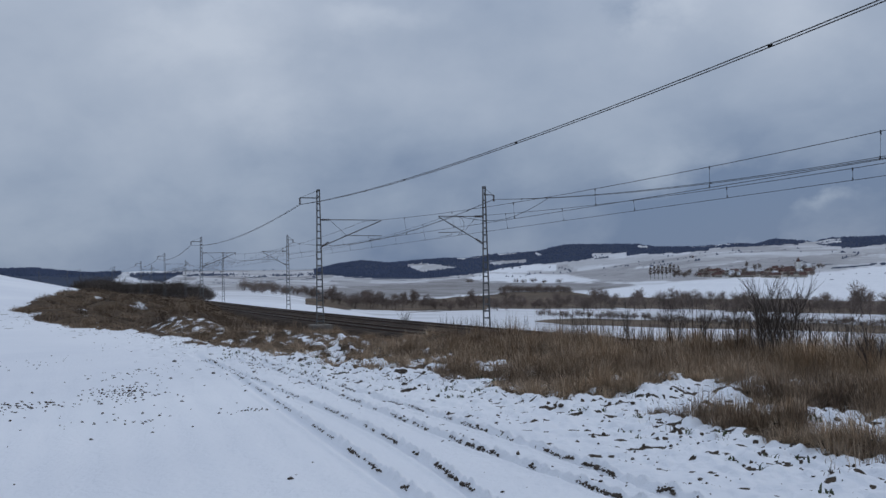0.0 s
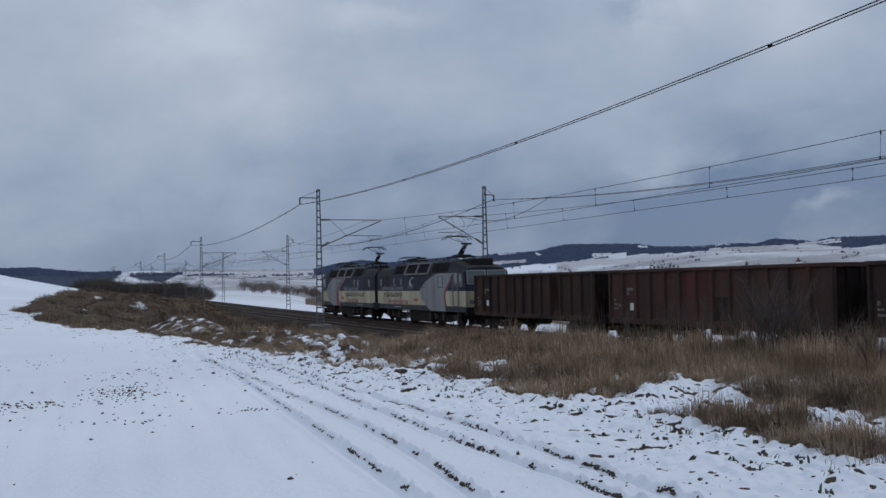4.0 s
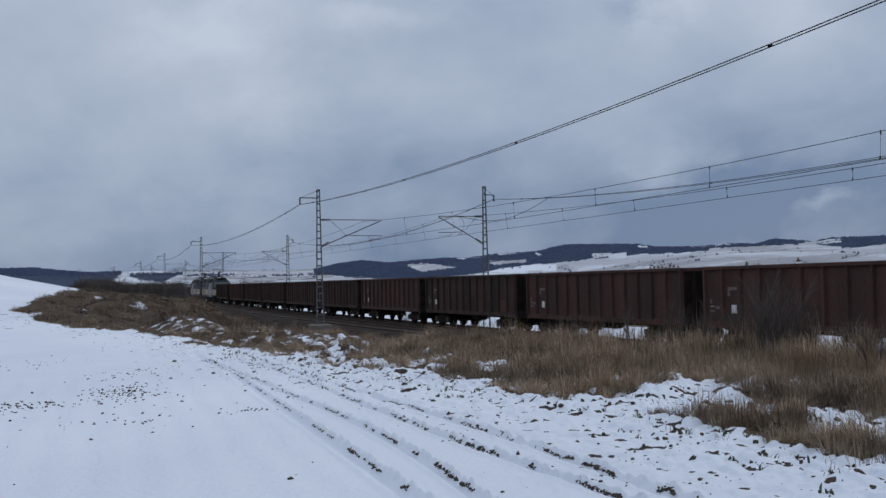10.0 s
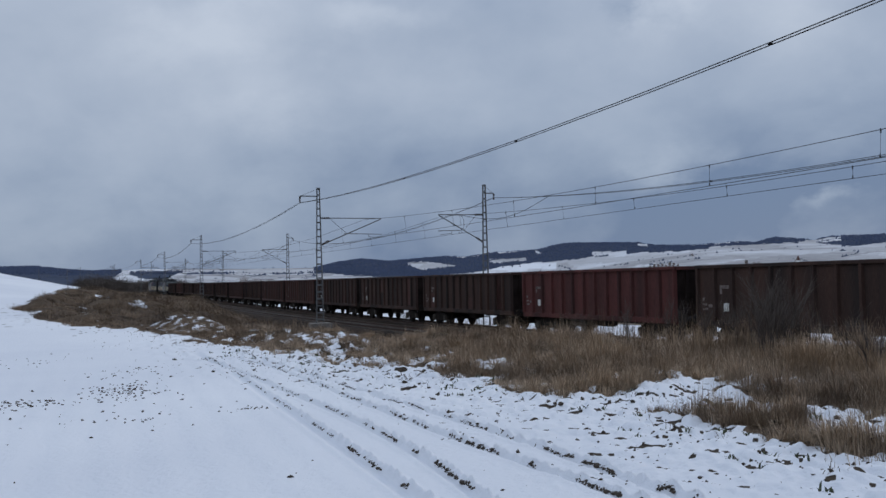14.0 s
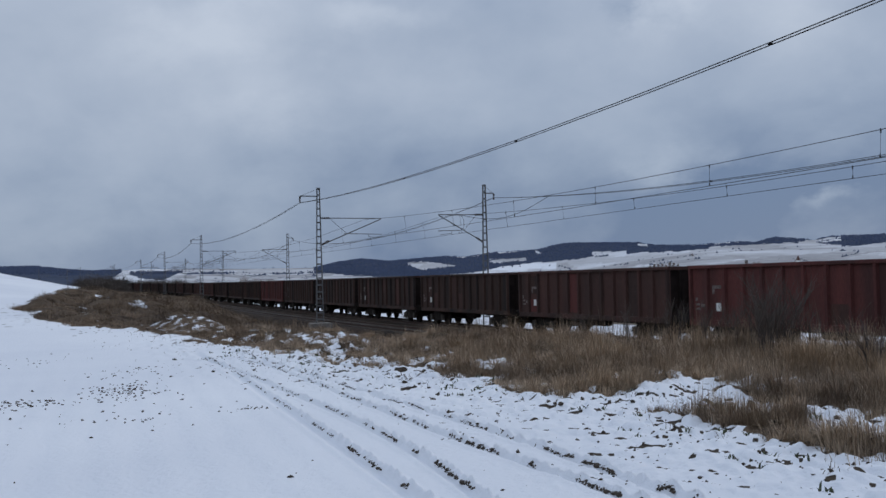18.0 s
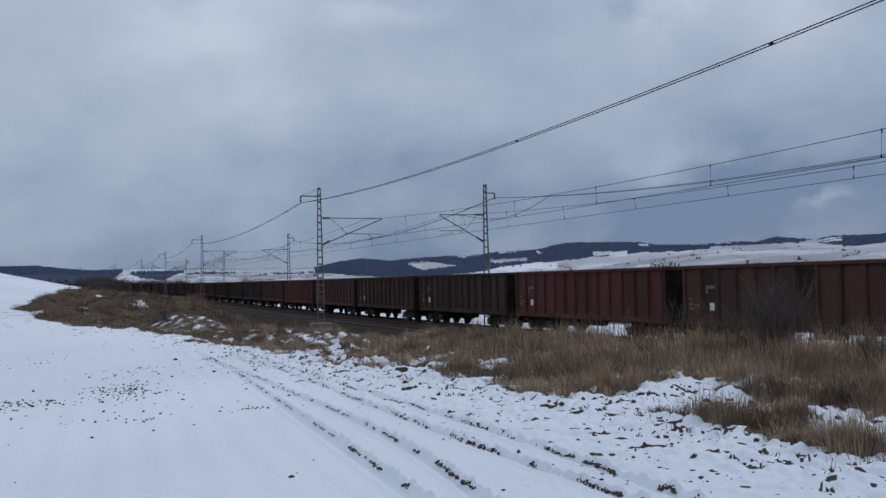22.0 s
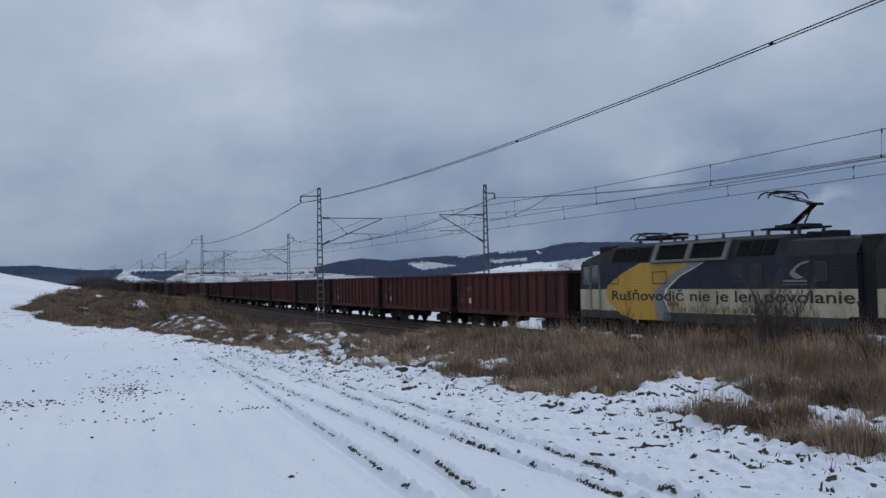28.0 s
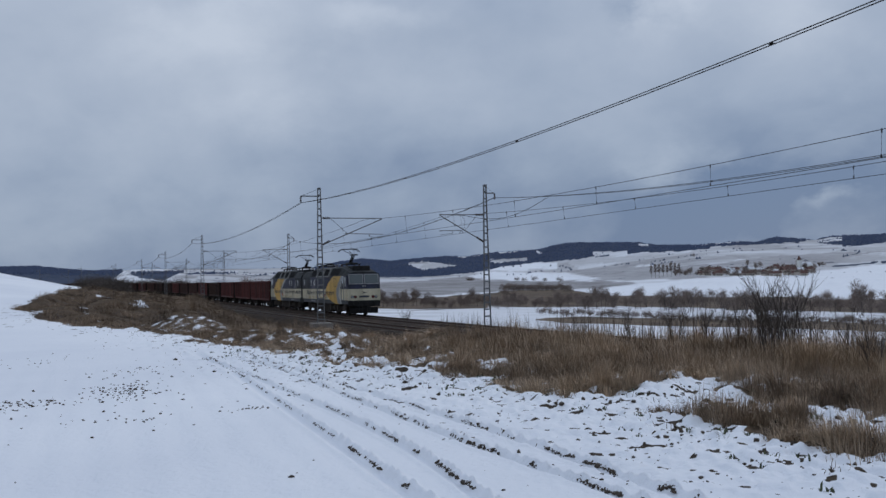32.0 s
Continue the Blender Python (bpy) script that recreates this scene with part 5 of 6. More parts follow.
    part("roof_box", bm, M["black"], lo)
    for j, w in ((2.2, 0.5), (3.1, 0.3), (5.6, 0.25)):
        bm = bmesh.new()
        box(bm, min(X(j), X(j + w)), max(X(j), X(j + w)), -0.3, 0.5, 3.85, 4.16, 0.05)
        part("roof_switchgear", bm, M["black"], lo)
    # emblem above the belt and plate below
    jl = (4.3 if scheme == "yellow" else 6.5) if rear else 2.2
    bm = bmesh.new()
    n = 14
    # a slanted sickle: long tapering tip up to the right, short foot
    o1 = [(0.62 - 1.12 * math.sin(a / 2.0) ** 0.8 + 0.5 * max(0, a - 1.9), 0.30 * math.cos(a)) for a in np.linspace(0.0, 2.9, n)]
    o2 = [(0.62 - 0.92 * math.sin(a / 2.0) ** 0.8 + 0.62 * max(0, a - 1.6), 0.26 * math.cos(a) - 0.02) for a in np.linspace(2.6, 0.12, n)]
    xc = X(jl + 0.8)
    if not (scheme == "silver" and not rear):
        pts = [(xc - px - 0.1, 2.85 + pz) for px, pz in o1 + o2]
        poly(bm, pts, 1.452, 1.458)
        part("crescent_emblem", bm, M["letter_pale"] if not rear else M["frame_white"], lo)
        bm = bmesh.new()
        box(bm, xc - 0.55, xc + 0.55, 1.452, 1.457, 2.47, 2.53)
        part("name_bar", bm, M["letter_pale"], lo)
        bm = bmesh.new()
        box(bm, xc - 0.55, xc + 0.55, 1.452, 1.457, 2.37, 2.39)
        part("name_bar", bm, M["letter_pale"], lo)
    # slogans
    if scheme == "yellow" and not rear:
        letter_on(lo, words("Rušňovodič nie je len povolanie,", 13.6, 0.40, M["letter"]), X(13.85), 1.78, 1.458, "dark slogan lettering")
        letter_on(lo, words("ale aj poslanie", 4.9, 0.22, M["letter_ochre"]), X(9.7), 1.38, 1.457, "faded ochre slogan lettering")
    elif scheme == "yellow":
        letter_on(lo, words("Budem tvojim kolegom", 10.0, 0.40, M["letter"]), X(2.35), 1.74, 1.458, "dark slogan lettering")
        letter_on(lo, words("až do dôchodku!", 7.0, 0.27, M["letter_ochre"]), X(3.0), 1.36, 1.457, "faded ochre slogan lettering")
    elif not rear:
        letter_on(lo, words("skúsenosť", 4.3, 0.34, M["letter_pale"]), X(8.9), 2.27, 1.458, "pale grey slogan word")
        letter_on(lo, words("spoľahlivosť", 5.3, 0.36, M["letter"]), X(8.3), 1.80, 1.458, "dark slogan word")
        letter_on(lo, words("kvalita", 3.0, 0.33, M["letter_red"]), X(7.7), 1.34, 1.458, "red slogan word")
    else:
        letter_on(lo, words("celosieťový", 4.9, 0.34, M["letter_pale"]), X(1.1), 2.30, 1.458, "pale grey slogan word")
        letter_on(lo, words("nákladný", 3.9, 0.38, M["letter"]), X(1.85), 1.82, 1.458, "dark slogan word")
        letter_on(lo, words("dopravca", 4.2, 0.36, M["letter_red"]), X(2.75), 1.36, 1.458, "red slogan word")
    jp = {("yellow", False): 9.2, ("yellow", True): 8.6, ("silver", False): 8.9, ("silver", True): 8.0}[(scheme, rear)]
    bm = bmesh.new()
    box(bm, min(X(jp), X(jp + 0.75)), max(X(jp), X(jp + 0.75)), 1.452, 1.464, 1.56, 1.74)
    part("warning_plate", bm, M["orange"], lo, "faded orange plate")
    bm = bmesh.new()
    for k in range(5):
        a = X(5.0 if not rear else 4.0) - k * 0.3
        box(bm, a - 0.22, a, 1.452, 1.457, 1.10, 1.20)
    part("web_address_bars", bm, M["letter_pale"], lo)
    return lo


for scheme, jc in (("silver", -3.42), ("yellow", -3.42 - 2 * LL - NW * WL)):
    for rear in (False, True):
        VEHICLES.append((loco_unit(rear, scheme), jc + (-LL / 2 if rear else LL / 2), 4.15))



def motions():
    times = [0.5 * i for i in range(65)]
    for ob, c, hb in VEHICLES:
        rows = []
        for t in times:
            s = c + travelled(t)
            d = max(0.0, s - 130.0)
            s += 0.25 * d * d / (d + 25.0)      # couplings draw out a little on the far falling grade
            a, b = at(s - hb), at(s + hb)
            d = b - a
            yaw = math.degrees(math.atan2(d.y, d.x))
            pit = math.degrees(math.asin(max(-1, min(1, d.z / d.length))))
            mid = (a + b) / 2
            rows.append((t, pose(mid.x, mid.y, mid.z, 0, -pit, yaw)))
        walk(ob, rows)
    # wheels roll: one turn for each size, shared by all wheelsets of that size
    for r in (0.46, 0.61):
        sets = [o for o in scene.objects if o.data is WHEELS[r]]
        walk(sets[0], [(k / FPS, pose(0, 0, 0, 0, math.degrees(travelled(k / FPS) / r) % 360, 0)) for k in range(int(32 * FPS) + 1)])
        keys = sets[0].animation_data
        for o in sets[1:]:
            o.rotation_mode = "QUATERNION"
            o.animation_data_create()
            o.animation_data.action = keys.action
            o.animation_data.action_slot = keys.action_slot

# ---- verge: dry grass, stalks, shrubs ----
def scatter(n, s0, s1, u0, u1, seed):
    g = np.random.RandomState(seed)
    s, u = g.uniform(s0, s1, n), g.uniform(u0, u1, n)
    th = np.interp(s, _S, _TH)
    return np.interp(s, _S, _X) + u * np.cos(th), np.interp(s, _S, _Y) + u * np.sin(th), g


def land(x, y):
    """Height of the built ground at places (ruts and lumps included)."""
    z, s, u, rough, hx, tilt, d = ground(x, y)
    z = z + rut_depth(x, y)
    return z + margin_lumps(x, y, s, u, d), s, u, rough


def blades(x, y, z, length, lean, yaw, width, name, material, label, category, droop=0.0):
    """Bent tapering blades: one quad and one tip triangle each. droop: how far the tip hangs over, 0 to 1."""
    n = len(x)
    dx, dy = np.cos(yaw), np.sin(yaw)
    px, py = -dy * width / 2, dx * width / 2
    hz = length * np.cos(lean)
    hr = length * np.sin(lean)
    P = np.empty((n, 5, 3))
    for k, (f, r, w) in enumerate(((0, 0, 1), (0, 0, -1), (0.62, 0.42, 0.75), (0.62, 0.42, -0.75), (1, 1, 0))):
        P[:, k, 0] = x + dx * hr * r + px * w
        P[:, k, 1] = y + dy * hr * r + py * w
        P[:, k, 2] = z - 0.03 * (k < 2) + hz * (f + (0.06 * droop if k in (2, 3) else -0.85 * droop if k == 4 else 0.0))
    base = np.arange(n)[:, None] * 5
    q = (base + np.array([0, 1, 3, 2])).astype(np.int32)
    tr = (base + np.array([2, 3, 4])).astype(np.int32)
    me = bpy.data.meshes.new(name)
    me.vertices.add(n * 5)
    me.vertices.foreach_set("co", P.astype(np.float32).ravel())
    me.loops.add(n * 7)
    me.loops.foreach_set("vertex_index", np.concatenate([q.ravel(), tr.ravel()]))
    me.polygons.add(n * 2)
    me.polygons.foreach_set("loop_start", np.concatenate([np.arange(n) * 4, n * 4 + np.arange(n) * 3]).astype(np.int32))
    me.polygons.foreach_set("loop_total", np.concatenate([np.full(n, 4), np.full(n, 3)]).astype(np.int32))
    me.update()
    me.validate()
    me.materials.append(material)
    return tagged(new(name, me), label, category, kind="stuff")


def build_grass():
    """Tussocks: blades that spring from one root, most of them combed over the same way, the tips hanging."""
    near, far = [[], [], [], [], [], []], [[], [], [], [], [], []]
    for n, s0, s1, u1, tall, per, spread, seed in ((2100, -8, 27, -8.8, 0.50, 120, 0.17, 71), (1600, -8, 29, -8.6, 0.36, 80, 0.26, 74), (900, 12, 31, -9.5, 0.30, 70, 0.16, 76), (1500, 3, 15, -13.2, 0.40, 100, 0.13, 80),
                                                   (4200, 24, 62, -6.4, 0.15, 20, 0.26, 75), (1500, 24, 75, -8.0, 0.42, 34, 0.22, 77), (3200, 55, 150, -9.6, 0.28, 11, 0.30, 72)):
        X, Y, L, LN, YW, DR = near if s0 < 20 else far
        x, y, g = scatter(n * 6, s0, s1, -26, u1, seed)
        z, s, u, rough = land(x, y)
        keep = verge_mask(x, y, s, u, rough) > 0.5
        if seed == 77:
            keep &= wave(x, y, 78, 3.3) > 0.15
        x, y, s, u = x[keep][:n], y[keep][:n], s[keep][:n], u[keep][:n]
        clump = g.uniform(0.55, 1.3, len(x)) * tall * (0.75 + 0.5 * smooth(-0.3, 0.6, wave(x, y, 73, 2.3)))
        # lower near the ditch and the fringe, high along the crown of the bank
        clump = clump * np.interp(u - edge_u(s), [-0.5, 1.0, 2.5, 4.5, 7.5, 9.5, 11, 14], [0.5, 0.65, 0.75, 0.9, 1.1, 0.95, 0.7, 0.5])
        if s0 < 12 and tall > 0.3:
            clump = clump * np.interp(s, [17, 25], [1.0, 0.36])
        # each tussock has its own way of falling, down the bank towards the field and along the wind
        way = PHI + math.pi + 0.9 * wave(x, y, 79, 2.8) + g.normal(0, 0.45, len(x)) + 0.5
        heavy = g.uniform(0.1, 0.75, len(x))
        for i in range(per):
            r, a = spread * np.sqrt(g.uniform(0, 1, len(x))), g.uniform(0, 6.28, len(x))
            X.append(x + r * np.cos(a)); Y.append(y + r * np.sin(a))
            L.append(clump * g.uniform(0.5, 1.35, len(x)))
            LN.append(np.clip(0.25 + 0.55 * heavy + 0.35 * r / spread + g.normal(0, 0.30, len(x)), 0.05, 1.5))
            YW.append(np.where(g.uniform(0, 1, len(x)) < 0.55, way + g.normal(0, 0.5, len(x)), a))
            DR.append(np.clip(heavy * g.uniform(0.0, 0.8, len(x)), 0, 0.6))
    for sets, m, label in ((near, "straw", "matted dry straw-coloured grass along the railway bank"), (far, "straw_dark", "short dark brown grass on the far mound of the bank")):
        x, y, le, ln, yw, dr = (np.concatenate(q) for q in sets)
        blades(x, y, land(x, y)[0], le, ln, yw, 0.0052 if m == "straw" else 0.009, "dry_grass", M[m], label, "grass", dr)


build_grass()


def build_stalks():
    x, y, g = scatter(2300, -6, 30, -13.4, -9.2, 81)
    z, s, u, rough = land(x, y)
    n = len(x)
    blades(x, y, z, g.uniform(0.5, 1.35, n) * np.interp(s, [-6, 12, 24], [1.0, 0.95, 0.8]), np.abs(g.normal(0.20, 0.18, n)), g.uniform(0, 6.28, n), 0.012, "withered_stalks", M["brownleaf"],
           "thin dark withered weed stalks above the grass", "weeds")


build_stalks()


def build_mound_weeds():
    x, y, g = scatter(7000, 26, 105, -25.5, -6.8, 88)
    z, s, u, rough = land(x, y)
    keep = (verge_mask(x, y, s, u, rough) > 0.5) & (wave(x, y, 89, 2.6) > 0.35)
    x, y, z = x[keep], y[keep], z[keep]
    n = len(x)
    blades(x, y, z, g.uniform(0.15, 0.5, n), np.abs(g.normal(0.5, 0.35, n)), g.uniform(0, 6.28, n), 0.02, "mound_weeds", M["brownleaf"],
           "dark dead weeds standing on the far mound", "weeds")


build_mound_weeds()


def build_far_weeds():
    # tall dead weeds on the far shoulder of the embankment, stubble on the field below it
    x, y, g = scatter(3400, 8, 66, 2.6, 8.5, 83)
    keep = wave(x, y, 84, 5.0) > -0.45
    x, y = x[keep], y[keep]
    n = len(x)
    blades(x, y, land(x, y)[0], g.uniform(0.5, 1.5, n), np.abs(g.normal(0.12, 0.14, n)), g.uniform(0, 6.28, n), 0.022, "trackside_weeds", M["brownleaf"],
           "tall dead weed stalks beyond the far track", "weeds")
    x, y, g = scatter(26000, -5, 150, 6, 70, 85)
    keep = wave(x, y, 86, 11.0) + 0.6 * wave(x, y, 87, 3.0) > -0.1
    x, y = x[keep], y[keep]
    n = len(x)
    blades(x, y, land(x, y)[0], g.uniform(0.10, 0.30, n), np.abs(g.normal(0.4, 0.3, n)), g.uniform(0, 6.28, n), 0.03, "field_stubble", M["brownleaf"],
           "sparse brown stubble sticking out of the snowfield", "stubble")


build_far_weeds()


def branch_lines(g, height, spread, depth, thick, offset):
    """One bare branch from the root with all its twigs."""
    out = []

    def grow(p, d, length, r, order):
        q = p + d * length
        mid = p.lerp(q, 0.5) + Vector((g.uniform(-1, 1), g.uniform(-1, 1), 0)) * length * 0.06
        out.append((p, mid, q, r, r * 0.6))
        if order >= depth:
            return
        for k in range(g.randint(3, 6)):
            f = g.uniform(0.35, 1.0)
            nd = (d + Vector((g.uniform(-1, 1), g.uniform(-1, 1), g.uniform(-0.1, 0.8))) * 0.75).normalized()
            grow(p.lerp(q, f), nd, length * g.uniform(0.45, 0.75), r * 0.55, order + 1)

    a = g.uniform(0, 6.28)
    d = Vector((math.cos(a) * spread, math.sin(a) * spread, 1)).normalized()
    grow(Vector((math.cos(a), math.sin(a), 0)) * offset * g.uniform(0, 1), d, height * g.uniform(0.42, 0.60), thick, 0)
    return out


def limb_mesh(name, segs, material, n=4):
    vs, fs = [], []
    for p, m, q, r0, r1 in segs:
        b = len(vs)
        d = (q - p).normalized()
        a = d.cross(Vector((0.3, 0.9, 0.1))).normalized()
        c = a.cross(d)
        for pt, r in ((p, r0), (m, (r0 + r1) / 2), (q, r1 * 0.7)):
            for k in range(n):
                w = 6.2832 * k / n
                vs.append(pt + (a * math.cos(w) + c * math.sin(w)) * r)
        for j in range(2):
            for k in range(n):
                fs.append((b + j * n + k, b + j * n + (k + 1) % n, b + (j + 1) * n + (k + 1) % n, b + (j + 1) * n + k))
    me = bpy.data.meshes.new(name)
    me.from_pydata(vs, [], fs)
    me.materials.append(material)
    return me


def bare_shrub(name, seed, height, spread, stems, depth, thick, label, category, group, m):
    g = random.Random(seed)
    t = thing(name, label, category, group, m)
    for k in range(stems):
        part("branch", limb_mesh("branch", branch_lines(g, height, spread, depth, thick, 0.03 * min(stems, 12)), M["twig"], 3), None, t)
    return t


def on_land(x, y):
    return float(land(np.array([x]), np.array([y]))[0][0])


def place(px, d):
    """A place on the ground on the bearing that lies px across the view's plane, d metres off."""
    a = math.atan((px - 784) / F_PX)
    x, y = d * math.sin(a), d * math.cos(a)
    return x, y, on_land(x, y)


for px, d, h, n, seed in ((1362, 17.2, 1.75, 9, 1), (1376, 18.0, 1.75, 8, 2), (1350, 17.8, 1.35, 7, 3), (1366, 17.6, 1.10, 15, 13), (1250, 19.5, 1.25, 5, 4), (1190, 20.5, 1.2, 5, 5), (1490, 16.4, 1.0, 4, 6),
                          (1110, 22.0, 1.1, 4, 7), (1020, 24.5, 1.05, 4, 8), (1540, 15.5, 1.15, 5, 9), (960, 27.0, 0.9, 4, 10), (715, 62.0, 1.5, 7, 11), (1300, 19.0, 1.3, 5, 12), (1430, 17.0, 1.1, 4, 14)):
    x, y, z = place(px, d)
    bare_shrub("bare_shrub", 100 + seed, h, 0.12, n, 2, 0.009 if h < 1.7 else 0.012, "bare dark brown leafless shrub in dry grass on the bank", "shrub", "shrubs on the bank", pose(x, y, z - 0.05))

# ---- valley trees: bare riverside willows and alders ----
def crown_mesh(g, h, w, base, n, wide, material):
    """A crown of many fine twigs round limbs: thin crossing slivers, gaps between, ragged outline."""
    vs, fs = [], []
    lobes = [(Vector((g.uniform(-0.6, 0.6) * w / 2, g.uniform(-0.6, 0.6) * w / 2, base + (h - base) * g.uniform(0.25, 0.85))), g.uniform(0.22, 0.42) * w) for _ in range(9)]
    for k in range(n):
        c, r = g.choice(lobes)
        d = Vector((g.gauss(0, 1), g.gauss(0, 1), g.gauss(0.25, 1))).normalized()
        p = c + d * r * g.uniform(0.05, 0.8)
        e = (d + Vector((0, 0, 0.7)) + Vector((g.uniform(-1, 1), g.uniform(-1, 1), g.uniform(-1, 1))) * 0.6).normalized()
        q = p + e * g.uniform(0.5, 1.3) * h * 0.13
        a = e.cross(Vector((g.uniform(-1, 1), g.uniform(-1, 1), g.uniform(-1, 1)))).normalized() * wide
        b = len(vs)
        vs += [p - a, p + a, q]
        fs.append((b, b + 1, b + 2))
    me = bpy.data.meshes.new("crown")
    me.from_pydata(vs, [], fs)
    me.materials.append(material)
    return me


TREES = [(9, 5.5, 1.6, 1300, 1), (6.0, 7.0, 0.3, 1300, 4), (14, 2.8, 0.8, 900, 1), (4.5, 7.5, 0.0, 1300, 5), (8, 8.5, 1.2, 1700, 2)]
MASTER_TREE = {}


def valley_tree(kind, px, d, scale, rz, label, category, group, name, spot=None):
    x, y, z = spot or place(px, d)
    m = pose(x, y, z - 0.2, 0, 0, rz) @ Matrix.Diagonal((scale, scale, scale, 1))
    key = (kind, name)
    if key not in MASTER_TREE:
        h, w, base, n, st = TREES[kind]
        g = random.Random(500 + kind)
        t = thing(name, label, category, group)
        segs, limbs = [], []
        for k in range(st):
            a = g.uniform(0, 6.28)
            foot = Vector((math.cos(a), math.sin(a), 0)) * (0 if st == 1 else w * 0.12)
            top = foot + Vector((math.cos(a) * w * 0.12 * (st > 1), math.sin(a) * w * 0.12 * (st > 1), h * 0.62))
            segs.append((foot, foot.lerp(top, 0.5), top, 0.13, 0.07))
            for _ in range(7):
                p = foot.lerp(top, g.uniform(0.3, 1.0))
                b = g.uniform(0, 6.28)
                q = p + Vector((math.cos(b) * w * g.uniform(0.15, 0.4), math.sin(b) * w * g.uniform(0.15, 0.4), h * g.uniform(0.12, 0.34)))
                limbs.append((p, p.lerp(q, 0.5), q, 0.07, 0.035))
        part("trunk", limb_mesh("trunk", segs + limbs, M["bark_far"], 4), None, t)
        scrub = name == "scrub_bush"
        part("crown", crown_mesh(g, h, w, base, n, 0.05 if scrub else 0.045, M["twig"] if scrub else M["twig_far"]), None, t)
        MASTER_TREE[key] = t
    else:
        t = copy_thing(MASTER_TREE[key], Matrix.Identity(4))
    t.matrix_world = m
    return t


def riverside():
    g = random.Random(77)
    lab, cat, grp = "bare grey-brown riverside tree in the snowy valley", "tree", "riverside trees"
    for px in range(1060, 1640, 15):
        valley_tree(g.choice((0, 1, 4, 4, 3)), px + g.uniform(-7, 7), g.uniform(470, 560), g.uniform(0.9, 1.5), g.uniform(0, 360), lab, cat, grp, "bare_tree")
    for px, d, sc, k in ((1068, 480, 1.25, 0), (1180, 480, 1.35, 4), (1207, 490, 1.4, 4), (1301, 480, 1.35, 4), (1520, 470, 1.75, 0), (1512, 475, 1.3, 0), (1450, 480, 1.3, 4), (1570, 470, 1.4, 4), (1120, 480, 1.1, 4)):
        valley_tree(k, px, d, sc, g.uniform(0, 360), lab, cat, grp, "bare_tree")
    lab, grp = "dense brown leafless bush belt tree by the stream", "stream belt bushes"
    for px in range(556, 1060, 8):
        valley_tree(g.choice((0, 1, 4, 4)), px + g.uniform(-6, 6), g.uniform(430, 500), g.uniform(0.8, 1.15) * float(np.interp(px, [556, 610, 720, 770, 820, 840, 870, 905, 960, 985, 1040], [0.7, 1.0, 1.05, 0.7, 0.7, 1.0, 0.65, 0.85, 0.6, 0.9, 1.0])), g.uniform(0, 360), lab, "bush", grp, "belt_bush")
    for px in range(955, 1640, 9):
        valley_tree(3, px + g.uniform(-5, 5), g.uniform(285, 330), g.uniform(0.28, 0.6), g.uniform(0, 360), "low brown leafless bush along a ditch", "bush", "ditch bushes", "ditch_bush")
    for px in range(446, 560, 8):
        valley_tree(g.choice((1, 3, 4)), px + g.uniform(-5, 5), g.uniform(500, 600), g.uniform(0.6, 0.95), g.uniform(0, 360), lab, "bush", grp, "belt_bush")
    lab, grp = "small bare field bush on a snowy valley slope", "field bushes"
    for px, d in ((432, 620), (445, 630), (458, 640), (470, 620), (482, 640), (500, 600), (890, 760), (912, 1300), (925, 1320), (943, 1290), (962, 1310), (988, 1300), (826, 1350), (832, 1360), (1225, 2150), (1380, 1500)):
        valley_tree(3, px, d, g.uniform(1.0, 1.5), g.uniform(0, 360), lab, "bush", grp, "field_bush")
    for px in range(888, 1006, 5):
        valley_tree(3, px, g.uniform(860, 960), g.uniform(1.1, 1.5), g.uniform(0, 360), "dark hedge bush between snowy fields", "bush", "hedge bushes", "hedge_bush")
    for k in range(90):
        s = 262 + k * 1.7 + g.uniform(-2, 2)
        p = at(s, 6.0 + g.uniform(0, 7))
        valley_tree(3, 0, 0, g.uniform(0.65, 1.1) * min(1, 0.5 + k / 25, 0.45 + (90 - k) / 40), g.uniform(0, 360), "dense dark leafless scrub beside the track", "bush", "scrub along the line", "scrub_bush", (p.x, p.y, on_land(p.x, p.y)))
    for k in range(46):
        s = 272 + k * 1.75 + g.uniform(-2, 2)
        p = at(s, -8.2 - g.uniform(0, 5))
        valley_tree(3, 0, 0, g.uniform(0.75, 1.05) * min(1, 0.45 + k / 9), g.uniform(0, 360), "dense dark leafless scrub beside the track", "bush", "scrub along the line", "scrub_bush", (p.x, p.y, on_land(p.x, p.y)))
    for px in range(1150, 1200, 7):
        valley_tree(2, px, 1330, g.uniform(1.3, 1.6), g.uniform(0, 360), "tall bare poplar in a row above a snowfield", "tree", "poplar row", "poplar")
    for k in range(44):
        px = g.uniform(1190, 1455)
        valley_tree(g.choice((0, 1, 4)), px, g.choice((g.uniform(1440, 1600), g.uniform(1330, 1400))) if px > 1245 else g.uniform(1380, 1500), g.uniform(1.0, 1.5), g.uniform(0, 360), "bare dark tree between village houses", "tree", "village trees", "village_tree")


riverside()


